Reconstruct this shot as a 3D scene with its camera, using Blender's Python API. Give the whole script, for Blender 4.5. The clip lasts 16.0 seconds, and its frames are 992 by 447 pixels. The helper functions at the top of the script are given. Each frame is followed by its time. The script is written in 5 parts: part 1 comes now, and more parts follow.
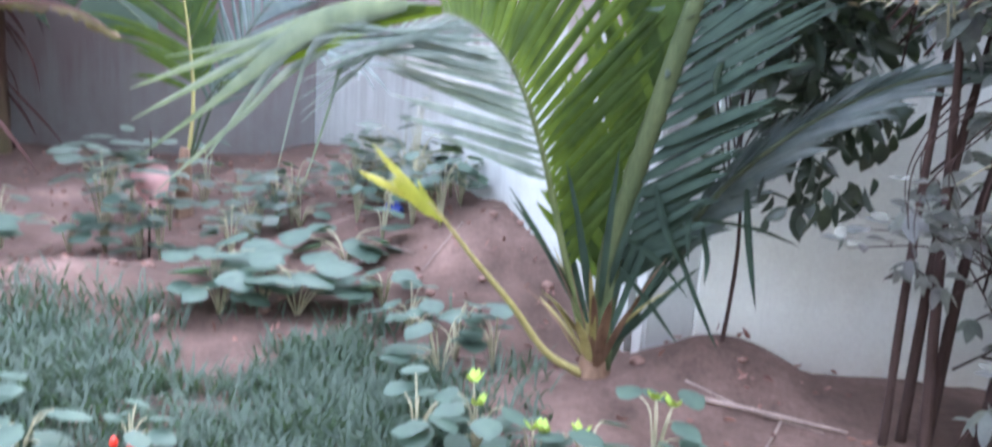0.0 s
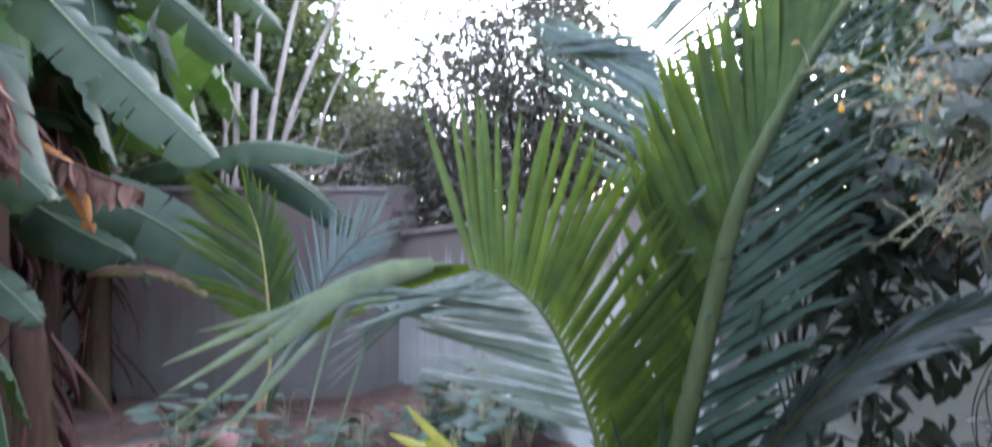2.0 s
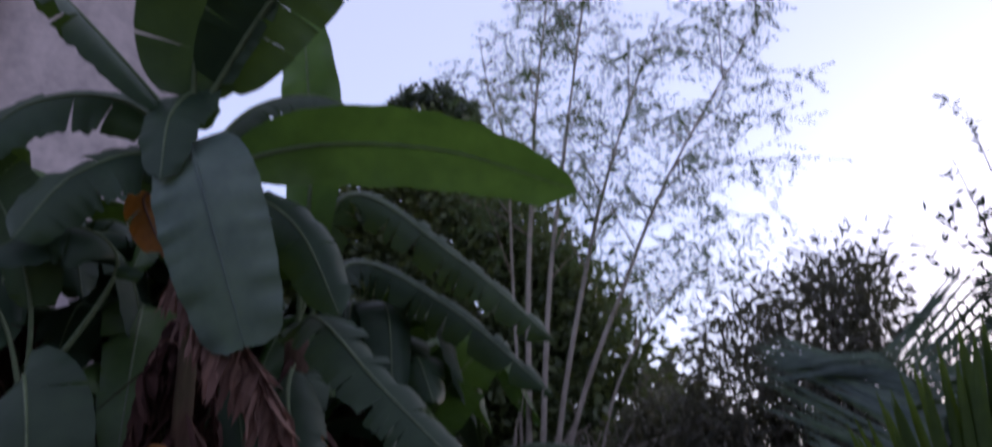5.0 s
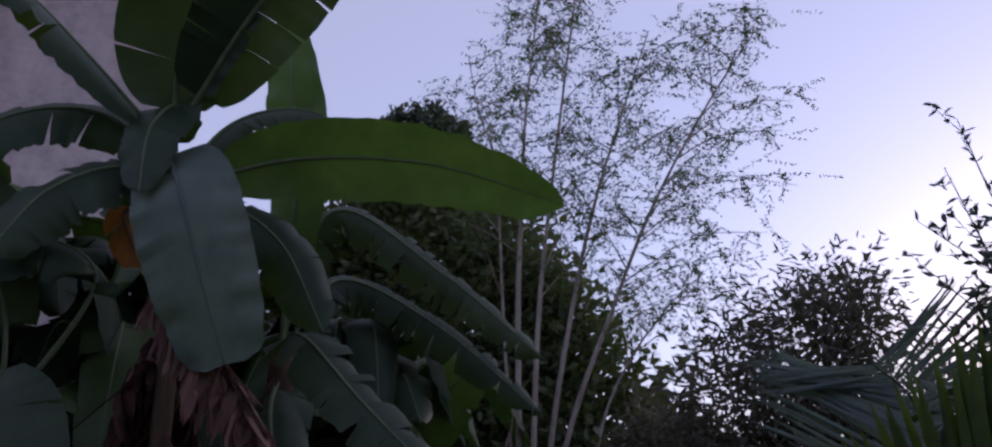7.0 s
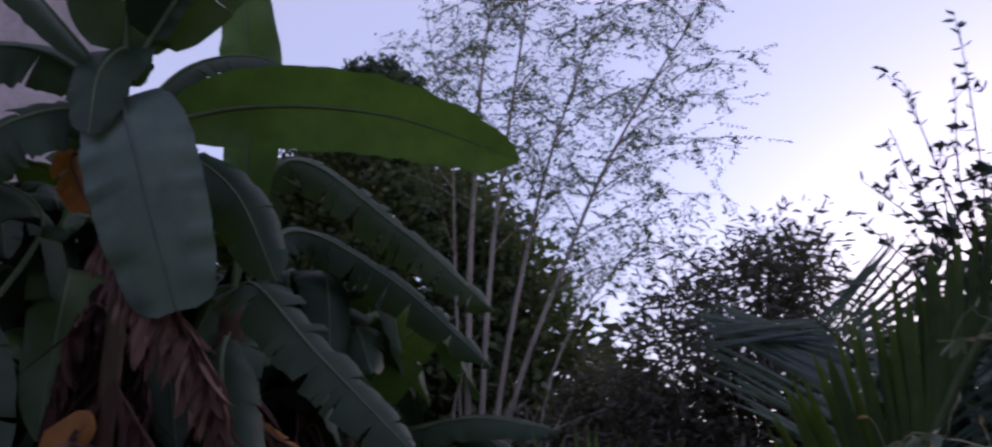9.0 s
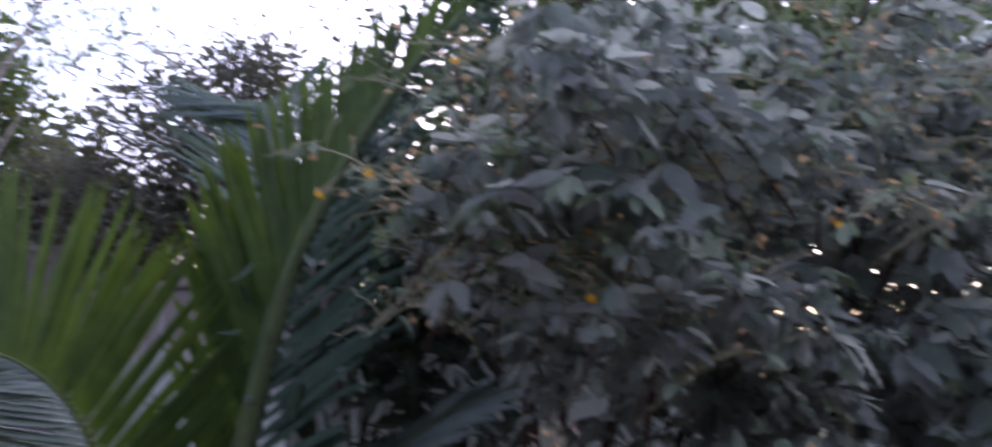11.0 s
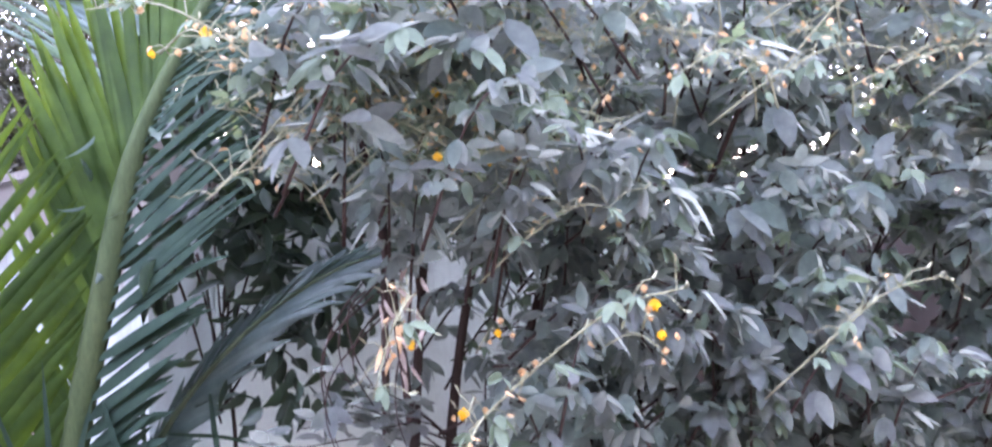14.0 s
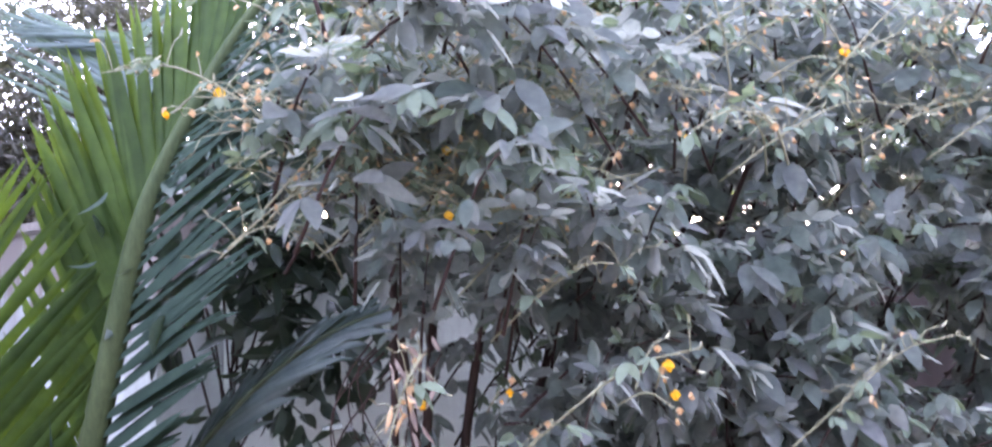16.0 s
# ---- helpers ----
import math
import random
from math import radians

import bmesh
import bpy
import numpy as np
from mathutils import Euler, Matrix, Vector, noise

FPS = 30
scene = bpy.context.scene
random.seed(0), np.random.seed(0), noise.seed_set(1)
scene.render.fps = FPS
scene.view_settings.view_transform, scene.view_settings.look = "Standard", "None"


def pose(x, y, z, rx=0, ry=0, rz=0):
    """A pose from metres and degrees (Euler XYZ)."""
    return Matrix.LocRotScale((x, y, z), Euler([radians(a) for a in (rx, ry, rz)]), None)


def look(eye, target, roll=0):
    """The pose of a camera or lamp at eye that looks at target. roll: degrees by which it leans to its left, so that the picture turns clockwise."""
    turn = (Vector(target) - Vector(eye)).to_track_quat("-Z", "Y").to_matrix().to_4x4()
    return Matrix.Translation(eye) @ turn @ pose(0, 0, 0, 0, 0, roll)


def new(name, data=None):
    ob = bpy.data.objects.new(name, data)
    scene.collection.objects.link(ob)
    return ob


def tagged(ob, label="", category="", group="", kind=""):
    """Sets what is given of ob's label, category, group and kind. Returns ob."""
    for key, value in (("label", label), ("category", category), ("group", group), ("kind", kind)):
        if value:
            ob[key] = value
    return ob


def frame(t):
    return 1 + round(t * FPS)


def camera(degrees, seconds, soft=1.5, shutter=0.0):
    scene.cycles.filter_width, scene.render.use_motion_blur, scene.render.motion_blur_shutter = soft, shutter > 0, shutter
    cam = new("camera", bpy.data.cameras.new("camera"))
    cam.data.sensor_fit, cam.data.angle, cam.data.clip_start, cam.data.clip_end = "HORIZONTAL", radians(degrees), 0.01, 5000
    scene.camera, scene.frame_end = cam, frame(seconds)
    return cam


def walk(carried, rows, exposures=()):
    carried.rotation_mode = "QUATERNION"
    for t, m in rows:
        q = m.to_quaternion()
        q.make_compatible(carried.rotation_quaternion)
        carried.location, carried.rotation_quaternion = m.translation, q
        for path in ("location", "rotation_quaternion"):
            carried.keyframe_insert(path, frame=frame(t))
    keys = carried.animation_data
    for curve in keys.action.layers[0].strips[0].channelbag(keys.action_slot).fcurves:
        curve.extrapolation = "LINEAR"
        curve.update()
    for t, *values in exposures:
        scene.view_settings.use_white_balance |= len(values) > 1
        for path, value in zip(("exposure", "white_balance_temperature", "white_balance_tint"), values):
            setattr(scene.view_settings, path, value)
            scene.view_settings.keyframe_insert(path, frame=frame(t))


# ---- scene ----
cam = camera(58, 16.0, soft=2.3, shutter=0.8)
PATH = [
    (0, (0.026, -0.006, 1.297), (0.084, 1.954, 0.905), 4.05),
    (0.3, (0.119, 0.005, 1.329), (0.128, 1.982, 1.026), 2.19),
    (0.5, (0.184, -0.000, 1.350), (0.127, 1.986, 1.125), 1.88),
    (1, (0.245, -0.013, 1.374), (0.071, 1.978, 1.302), 0.90),
    (1.2, (0.259, -0.028, 1.395), (0.042, 1.960, 1.369), 0.39),
    (1.5, (0.275, -0.023, 1.385), (0.054, 1.964, 1.387), 0.05),
    (1.8, (0.272, 0.030, 1.377), (0.063, 2.018, 1.426), 0.67),
    (2, (0.247, 0.046, 1.398), (0.056, 2.034, 1.490), 0.40),
    (2.5, (0.250, 0.045, 1.410), (-0.008, 2.011, 1.672), -0.90),
    (3, (0.310, 0.080, 1.430), (-0.176, 2.010, 1.640), -1.89),
    (3.5, (0.460, 0.095, 1.543), (-0.270, 1.937, 1.800), -1.50),
    (4, (0.600, 0.080, 1.672), (-0.260, 1.843, 2.063), -0.90),
    (4.5, (0.750, 0.112, 1.767), (-0.127, 1.829, 2.300), -0.40),
    (5, (0.774, 0.130, 1.805), (-0.081, 1.824, 2.437), 0.98),
    (5.2, (0.772, 0.118, 1.801), (-0.074, 1.794, 2.492), 1.04),
    (6.2, (0.767, 0.190, 1.795), (-0.072, 1.870, 2.482), 0.90),
    (7.3, (0.761, 0.255, 1.787), (-0.070, 1.949, 2.451), 0.71),
    (7.5, (0.763, 0.248, 1.790), (-0.068, 1.960, 2.406), 0.58),
    (8, (0.757, 0.240, 1.786), (-0.065, 1.971, 2.357), 0.71),
    (8.2, (0.757, 0.247, 1.790), (-0.062, 1.978, 2.365), 0.90),
    (9.3, (0.740, 0.190, 1.690), (0.072, 1.977, 2.288), 1.10),
    (10.3, (0.697, 0.087, 1.533), (0.604, 2.043, 1.943), 1.94),
    (10.5, (0.765, 0.089, 1.512), (0.828, 2.054, 1.874), 2.05),
    (11, (0.907, 0.098, 1.460), (1.249, 2.054, 1.702), 1.08),
    (11.5, (0.972, 0.103, 1.442), (1.478, 2.026, 1.658), 0.77),
    (12, (0.998, 0.092, 1.433), (1.551, 2.003, 1.637), 0.48),
    (12.5, (1.008, 0.083, 1.411), (1.580, 1.993, 1.570), 0.28),
    (13, (1.009, 0.069, 1.389), (1.587, 1.979, 1.511), -0.11),
    (13.5, (1.005, 0.072, 1.379), (1.584, 1.985, 1.455), -0.31),
    (14, (0.999, 0.075, 1.361), (1.589, 1.986, 1.385), -0.55),
    (14.5, (1.006, 0.080, 1.354), (1.592, 1.992, 1.332), -0.78),
    (15, (1.001, 0.072, 1.365), (1.590, 1.983, 1.363), -0.89),
    (15.5, (0.991, 0.062, 1.383), (1.577, 1.973, 1.443), -0.74),
    (16, (0.989, 0.080, 1.394), (1.565, 1.991, 1.517), -0.65),
]
# picture brightness as the clip's camera sets it
EXPOSURES = [(0.0, 3.03, 6750, 5.0), (1.0, 3.1, 6600, 1.7), (1.5, 2.58, 6450, 0.0), (2.2, 1.98, 6580, 4.0), (2.8, 0.95, 6520, 8.5), (3.5, 1.4, 6500, 11.2), (4.0, 0.9, 6500, 12.5), (4.6, 0.0, 6500, 14.0), (5.2, -0.9, 6500, 10.0), (7.3, -1.22, 6500, 17.0), (8.2, -1.1, 6500, 18.0), (10.3, -0.9, 6500, 16.0), (10.8, 0.05, 6500, 15.0), (11.2, 1.5, 6500, 14.0), (12.0, 2.73, 6500, 12.9), (12.5, 2.53, 6500, 12.5), (13.0, 3.0, 6500, 14.0), (15.0, 3.26, 6500, 13.0), (15.5, 3.2, 6500, 14.0), (16.0, 2.82, 6500, 15.0)]
walk(cam, [(t, look(eye, target, roll)) for t, eye, target, roll in PATH], EXPOSURES)

# ---- light ----
world = bpy.data.worlds.new("dusk_sky")
scene.world = world
world.use_nodes = True
wn, wl = world.node_tree.nodes, world.node_tree.links
sky = wn.new("ShaderNodeTexSky")
sky.sky_type, sky.sun_disc = "NISHITA", False
sky.sun_elevation, sky.sun_rotation = radians(7), radians(14)
sky.air_density, sky.dust_density, sky.ozone_density = 1.0, 1.5, 3.0
cool = wn.new("ShaderNodeMix")
cool.data_type, cool.blend_type = "RGBA", "MULTIPLY"
cool.inputs["Factor"].default_value, cool.inputs["B"].default_value = 1.0, (0.81, 0.80, 1.10, 1.0)
wl.new(sky.outputs["Color"], cool.inputs["A"])
wn["Background"].inputs["Strength"].default_value = 0.36
wl.new(cool.outputs["Result"], wn["Background"].inputs["Color"])
# thin even cloud of the late evening over the clear sky
veil = wn.new("ShaderNodeBackground")
veil.inputs["Color"].default_value, veil.inputs["Strength"].default_value = (0.90, 0.86, 1.0, 1.0), 0.95
both = wn.new("ShaderNodeAddShader")
wl.new(wn["Background"].outputs["Background"], both.inputs[0])
wl.new(veil.outputs["Background"], both.inputs[1])
wl.new(both.outputs["Shader"], wn["World Output"].inputs["Surface"])
sun = new("sun", bpy.data.lights.new("sun", "SUN"))
sun.data.energy, sun.data.angle, sun.data.color = 0.8, radians(40), (1.0, 0.96, 0.95)
sun.matrix_world = look((0, 0, 0), (-0.22, -0.90, -0.45))


# ---- materials ----
def mat(name):
    m = bpy.data.materials.new(name)
    m.use_nodes = True
    return m, m.node_tree.nodes, m.node_tree.links


def rgb(c):
    return (*c, 1.0)


def ramp(n, l, fac, stops):
    r = n.new("ShaderNodeValToRGB")
    while len(r.color_ramp.elements) < len(stops):
        r.color_ramp.elements.new(0.5)
    for e, (p, c) in zip(r.color_ramp.elements, stops):
        e.position, e.color = p, rgb(c)
    l.new(fac, r.inputs["Fac"])
    return r.outputs["Color"]


def noise_tex(n, l, scale, detail=4.0, rough=0.55, coord="Object", stretch=None):
    tc = n.new("ShaderNodeTexCoord")
    t = n.new("ShaderNodeTexNoise")
    t.inputs["Scale"].default_value, t.inputs["Detail"].default_value, t.inputs["Roughness"].default_value = scale, detail, rough
    out = tc.outputs[coord]
    if stretch:
        mp = n.new("ShaderNodeMapping")
        mp.inputs["Scale"].default_value = stretch
        l.new(out, mp.inputs["Vector"])
        out = mp.outputs["Vector"]
    l.new(out, t.inputs["Vector"])
    return t.outputs["Fac"]


def mixc(n, l, fac, a, b, blend="MIX"):
    m = n.new("ShaderNodeMix")
    m.data_type, m.blend_type = "RGBA", blend
    for sock, v in ((m.inputs["Factor"], fac), (m.inputs["A"], a), (m.inputs["B"], b)):
        if isinstance(v, bpy.types.NodeSocket):
            l.new(v, sock)
        elif isinstance(v, tuple):
            sock.default_value = rgb(v)
        else:
            sock.default_value = v
    return m.outputs["Result"]


def leaf_mat(name, dark, light, through_col, through_amount, rough=0.45, island=True, dry=None, dry_amount=0.0, scale=14.0, bump=0.25, spec=0.5):
    """A leaf: varied colour piece by piece, a waxy face, and light that passes through the blade."""
    m, n, l = mat(name)
    bsdf = n["Principled BSDF"]
    if island:
        rnd = n.new("ShaderNodeNewGeometry").outputs["Random Per Island"]
    else:
        rnd = n.new("ShaderNodeObjectInfo").outputs["Random"]
    col = ramp(n, l, rnd, [(0.0, dark), (1.0, light)])
    fine = noise_tex(n, l, scale, 5.0, 0.6)
    shade = ramp(n, l, fine, [(0.3, (0.72, 0.74, 0.72)), (0.7, (1.15, 1.12, 1.05))])
    col = mixc(n, l, 1.0, col, shade, "MULTIPLY")
    if dry:
        blot = noise_tex(n, l, scale * 0.35, 6.0, 0.7)
        lim = ramp(n, l, blot, [(1.0 - dry_amount - 0.08, (0, 0, 0)), (1.0 - dry_amount + 0.08, (1, 1, 1))])
        col = mixc(n, l, lim, col, dry)
    l.new(col, bsdf.inputs["Base Color"])
    bsdf.inputs["Roughness"].default_value = rough
    bsdf.inputs["Specular IOR Level"].default_value = spec
    bp = n.new("ShaderNodeBump")
    bp.inputs["Strength"].default_value, bp.inputs["Distance"].default_value = bump, 0.004
    l.new(noise_tex(n, l, scale * 4, 3.0), bp.inputs["Height"])
    l.new(bp.outputs["Normal"], bsdf.inputs["Normal"])
    tr = n.new("ShaderNodeBsdfTranslucent")
    l.new(mixc(n, l, 1.0, shade, through_col, "MULTIPLY"), tr.inputs["Color"])
    mx = n.new("ShaderNodeMixShader")
    mx.inputs["Fac"].default_value = through_amount
    l.new(bsdf.outputs["BSDF"], mx.inputs[1])
    l.new(tr.outputs["BSDF"], mx.inputs[2])
    l.new(mx.outputs["Shader"], n["Material Output"].inputs["Surface"])
    return m


def rough_mat(name, stops, scale, rough=0.9, bump=0.5, dist=0.02, stretch=None, detail=8.0):
    """Bark, soil and other rough surfaces in two scales of variation."""
    m, n, l = mat(name)
    bsdf = n["Principled BSDF"]
    a = noise_tex(n, l, scale, detail, 0.65, stretch=stretch)
    b = noise_tex(n, l, scale * 7, 6.0, 0.7, stretch=stretch)
    col = mixc(n, l, 1.0, ramp(n, l, a, stops), ramp(n, l, b, [(0.25, (0.65, 0.65, 0.65)), (0.75, (1.25, 1.22, 1.2))]), "MULTIPLY")
    l.new(col, bsdf.inputs["Base Color"])
    bsdf.inputs["Roughness"].default_value = rough
    bsdf.inputs["Specular IOR Level"].default_value = 0.25
    bp = n.new("ShaderNodeBump")
    bp.inputs["Strength"].default_value, bp.inputs["Distance"].default_value = bump, dist
    l.new(b, bp.inputs["Height"])
    l.new(bp.outputs["Normal"], bsdf.inputs["Normal"])
    return m


def wall_mat(name, paint, stain, stain_low, top_from, top_to, first=0.35, damp=0.30):
    """Lime-washed plaster with dark rain streaks that run down from the coping and splashed soil at the foot."""
    m, n, l = mat(name)
    bsdf = n["Principled BSDF"]
    tc = n.new("ShaderNodeTexCoord")
    sep = n.new("ShaderNodeSeparateXYZ")
    l.new(tc.outputs["Object"], sep.inputs["Vector"])
    streak = noise_tex(n, l, 3.0, 6.0, 0.65, stretch=(2.2, 2.2, 0.22))
    mottle = noise_tex(n, l, 5.0, 8.0, 0.7)
    fine = noise_tex(n, l, 60.0, 4.0, 0.7)
    h = n.new("ShaderNodeMapRange")
    h.inputs["From Min"].default_value, h.inputs["From Max"].default_value = top_from, top_to
    l.new(sep.outputs["Z"], h.inputs["Value"])
    add = n.new("ShaderNodeMath")
    add.operation = "ADD"
    l.new(h.outputs["Result"], add.inputs[0])
    l.new(streak, add.inputs[1])
    fac = ramp(n, l, add.outputs["Value"], [(first, (0, 0, 0)), (first + 0.4, (0.5, 0.5, 0.5)), (first + 0.95, (1, 1, 1))])
    low = n.new("ShaderNodeMapRange")
    low.inputs["From Min"].default_value, low.inputs["From Max"].default_value = damp, 0.0
    l.new(sep.outputs["Z"], low.inputs["Value"])
    lm = n.new("ShaderNodeMath")
    lm.operation = "MULTIPLY"
    l.new(low.outputs["Result"], lm.inputs[0])
    l.new(mottle, lm.inputs[1])
    base = ramp(n, l, mottle, [(0.3, tuple(c * 0.86 for c in paint)), (0.7, paint)])
    col = mixc(n, l, fac, base, stain)
    col = mixc(n, l, lm.outputs["Value"], col, stain_low)
    col = mixc(n, l, 1.0, col, ramp(n, l, fine, [(0.2, (0.9, 0.9, 0.9)), (0.8, (1.06, 1.06, 1.06))]), "MULTIPLY")
    l.new(col, bsdf.inputs["Base Color"])
    bsdf.inputs["Roughness"].default_value = 0.88
    bp = n.new("ShaderNodeBump")
    bp.inputs["Strength"].default_value, bp.inputs["Distance"].default_value = 0.35, 0.01
    l.new(mottle, bp.inputs["Height"])
    l.new(bp.outputs["Normal"], bsdf.inputs["Normal"])
    return m


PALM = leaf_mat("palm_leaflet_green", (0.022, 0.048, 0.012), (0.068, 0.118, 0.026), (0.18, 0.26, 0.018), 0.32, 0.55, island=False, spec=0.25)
# sky sheen put into a pale silvery green, with dry blotches
PALM_PALE = leaf_mat("palm_leaflet_sky_sheen", (0.13, 0.18, 0.16), (0.22, 0.27, 0.25), (0.20, 0.28, 0.08), 0.28, 0.34, island=False, dry=(0.34, 0.33, 0.22), dry_amount=0.22)
PALM_BLUE = leaf_mat("palm_leaflet_blue_grey", (0.055, 0.085, 0.082), (0.105, 0.14, 0.136), (0.12, 0.2, 0.08), 0.22, 0.42, island=True)
# darker bluish copy of the palm green, with shade put into the colour
PALM_SHADED = leaf_mat("palm_leaflet_bluish_shaded", (0.016, 0.036, 0.026), (0.042, 0.068, 0.054), (0.08, 0.15, 0.05), 0.18, 0.7, island=True, spec=0.15)
PALM_OLD = leaf_mat("palm_leaflet_yellow", (0.20, 0.24, 0.03), (0.42, 0.38, 0.08), (0.5, 0.45, 0.05), 0.3, 0.5, island=False, dry=(0.35, 0.22, 0.1), dry_amount=0.3)
RACHIS = rough_mat("palm_rachis", [(0.3, (0.034, 0.052, 0.028)), (0.7, (0.075, 0.098, 0.056))], 14, 0.75, 0.35, 0.003, stretch=(1, 1, 0.2))
RACHIS_GREEN = rough_mat("palm_rachis_green", [(0.3, (0.075, 0.11, 0.038)), (0.7, (0.125, 0.155, 0.065))], 14, 0.7, 0.3, 0.003, stretch=(1, 1, 0.2))
RACHIS_MID = rough_mat("palm_rachis_mid_green", [(0.3, (0.044, 0.068, 0.028)), (0.7, (0.082, 0.108, 0.048))], 14, 0.75, 0.35, 0.003, stretch=(1, 1, 0.2))
RACHIS_OLD = rough_mat("palm_rachis_old", [(0.3, (0.28, 0.27, 0.08)), (0.7, (0.38, 0.34, 0.16))], 6, 0.6, 0.2, 0.002)
HUSK = rough_mat("palm_husk", [(0.3, (0.10, 0.06, 0.04)), (0.7, (0.28, 0.19, 0.13))], 9, 0.95, 0.7, 0.01, stretch=(1, 1, 0.15))
BANANA_PALE = leaf_mat("banana_leaf_underside", (0.075, 0.11, 0.10), (0.085, 0.12, 0.11), (0.14, 0.26, 0.05), 0.16, 0.5, island=False, scale=5.0)
BANANA = leaf_mat("banana_leaf", (0.016, 0.036, 0.022), (0.036, 0.060, 0.037), (0.11, 0.20, 0.025), 0.14, 0.5, island=False, scale=5.0, dry=(0.055, 0.072, 0.045), dry_amount=0.3, spec=0.26)
# brighter copy of the banana green for lit leaves and the young upright one
BANANA_LIT = leaf_mat("banana_leaf_lit_young", (0.04, 0.085, 0.025), (0.06, 0.115, 0.03), (0.10, 0.20, 0.03), 0.30, 0.42, island=False, scale=5.0)
BANANA_DULL = leaf_mat("banana_leaf_drying", (0.09, 0.085, 0.03), (0.16, 0.13, 0.05), (0.2, 0.16, 0.04), 0.2, 0.6, island=True, scale=9.0, bump=0.6, dry=(0.10, 0.06, 0.04), dry_amount=0.4)
BANANA_RIB = rough_mat("banana_midrib", [(0.3, (0.09, 0.125, 0.065)), (0.7, (0.14, 0.18, 0.10))], 8, 0.5, 0.2, 0.003)
BANANA_DRY = leaf_mat("banana_leaf_dry", (0.10, 0.05, 0.044), (0.27, 0.15, 0.125), (0.2, 0.09, 0.05), 0.15, 0.85, island=True, scale=9.0, bump=0.7)
# dry leaf again, darkened in colour for the deep shade inside the clump
BANANA_DRY_SHADED = leaf_mat("banana_leaf_dry_shaded", (0.035, 0.017, 0.016), (0.085, 0.042, 0.038), (0.1, 0.04, 0.03), 0.1, 0.9, island=True, scale=9.0, bump=0.7, spec=0.2)
BANANA_ORANGE = leaf_mat("banana_leaf_orange", (0.34, 0.13, 0.03), (0.46, 0.20, 0.06), (0.5, 0.18, 0.03), 0.25, 0.75, island=True, scale=9.0, bump=0.6, dry=(0.22, 0.11, 0.06), dry_amount=0.35)
PSEUDOSTEM = rough_mat("banana_pseudostem", [(0.25, (0.03, 0.017, 0.013)), (0.5, (0.085, 0.048, 0.034)), (0.75, (0.10, 0.105, 0.05))], 3, 0.8, 0.7, 0.02, stretch=(1, 1, 0.15))
PEA = leaf_mat("pea_leaflet", (0.098, 0.142, 0.126), (0.158, 0.170, 0.186), (0.50, 0.53, 0.48), 0.52, 0.8, island=True, scale=25.0, spec=0.15)
PEA_YOUNG = leaf_mat("pea_leaflet_young", (0.115, 0.155, 0.125), (0.18, 0.225, 0.17), (0.22, 0.28, 0.15), 0.32, 0.65, island=True, scale=25.0, spec=0.25)
TWIG = rough_mat("green_twig", [(0.3, (0.24, 0.25, 0.15)), (0.7, (0.40, 0.39, 0.27))], 20, 0.7, 0.2, 0.002)
BARK = rough_mat("shrub_bark", [(0.3, (0.022, 0.013, 0.011)), (0.7, (0.065, 0.042, 0.036))], 12, 0.9, 0.6, 0.006, stretch=(1, 1, 0.2))
PALE_BARK = rough_mat("pale_bark", [(0.3, (0.24, 0.20, 0.18)), (0.7, (0.42, 0.37, 0.33))], 6, 0.85, 0.5, 0.01, stretch=(1, 1, 0.3))
PETAL = leaf_mat("pea_petal_yellow", (0.80, 0.36, 0.02), (0.88, 0.55, 0.04), (0.85, 0.5, 0.02), 0.3, 0.5, island=True)
PETAL_FADED = leaf_mat("pea_petal_faded", (0.48, 0.30, 0.18), (0.70, 0.48, 0.28), (0.6, 0.38, 0.18), 0.25, 0.6, island=True)
CITRUS = leaf_mat("dark_shrub_leaf", (0.03, 0.05, 0.04), (0.06, 0.09, 0.07), (0.08, 0.14, 0.03), 0.15, 0.4, island=True, scale=25.0)
TREE_DARK = leaf_mat("tree_leaf_dark", (0.04, 0.06, 0.045), (0.09, 0.115, 0.085), (0.08, 0.12, 0.03), 0.2, 0.5, island=True)
TREE_LIGHT = leaf_mat("tree_leaf_light", (0.09, 0.125, 0.085), (0.17, 0.21, 0.13), (0.26, 0.32, 0.14), 0.38, 0.55, island=True)
TREE_GREY = leaf_mat("tree_leaf_grey", (0.048, 0.05, 0.044), (0.125, 0.11, 0.095), (0.16, 0.17, 0.09), 0.28, 0.5, island=True)
VINE = leaf_mat("vine_leaf", (0.04, 0.06, 0.03), (0.11, 0.14, 0.055), (0.16, 0.2, 0.05), 0.25, 0.55, island=True)
FEATHER = leaf_mat("feathery_leaf", (0.04, 0.075, 0.035), (0.07, 0.115, 0.05), (0.12, 0.2, 0.05), 0.3, 0.5, island=True)
SQUASH = leaf_mat("vegetable_leaf", (0.045, 0.088, 0.072), (0.085, 0.14, 0.112), (0.10, 0.2, 0.08), 0.25, 0.6, island=True)
GRASS = leaf_mat("grass_blade", (0.034, 0.070, 0.052), (0.072, 0.115, 0.088), (0.08, 0.15, 0.05), 0.25, 0.6, island=True)
BUD = leaf_mat("light_green_bud", (0.26, 0.42, 0.06), (0.36, 0.52, 0.10), (0.4, 0.5, 0.1), 0.3, 0.5, island=True)
RED = leaf_mat("red_fruit_skin", (0.55, 0.02, 0.015), (0.7, 0.05, 0.03), (0.6, 0.05, 0.02), 0.1, 0.35, island=True)
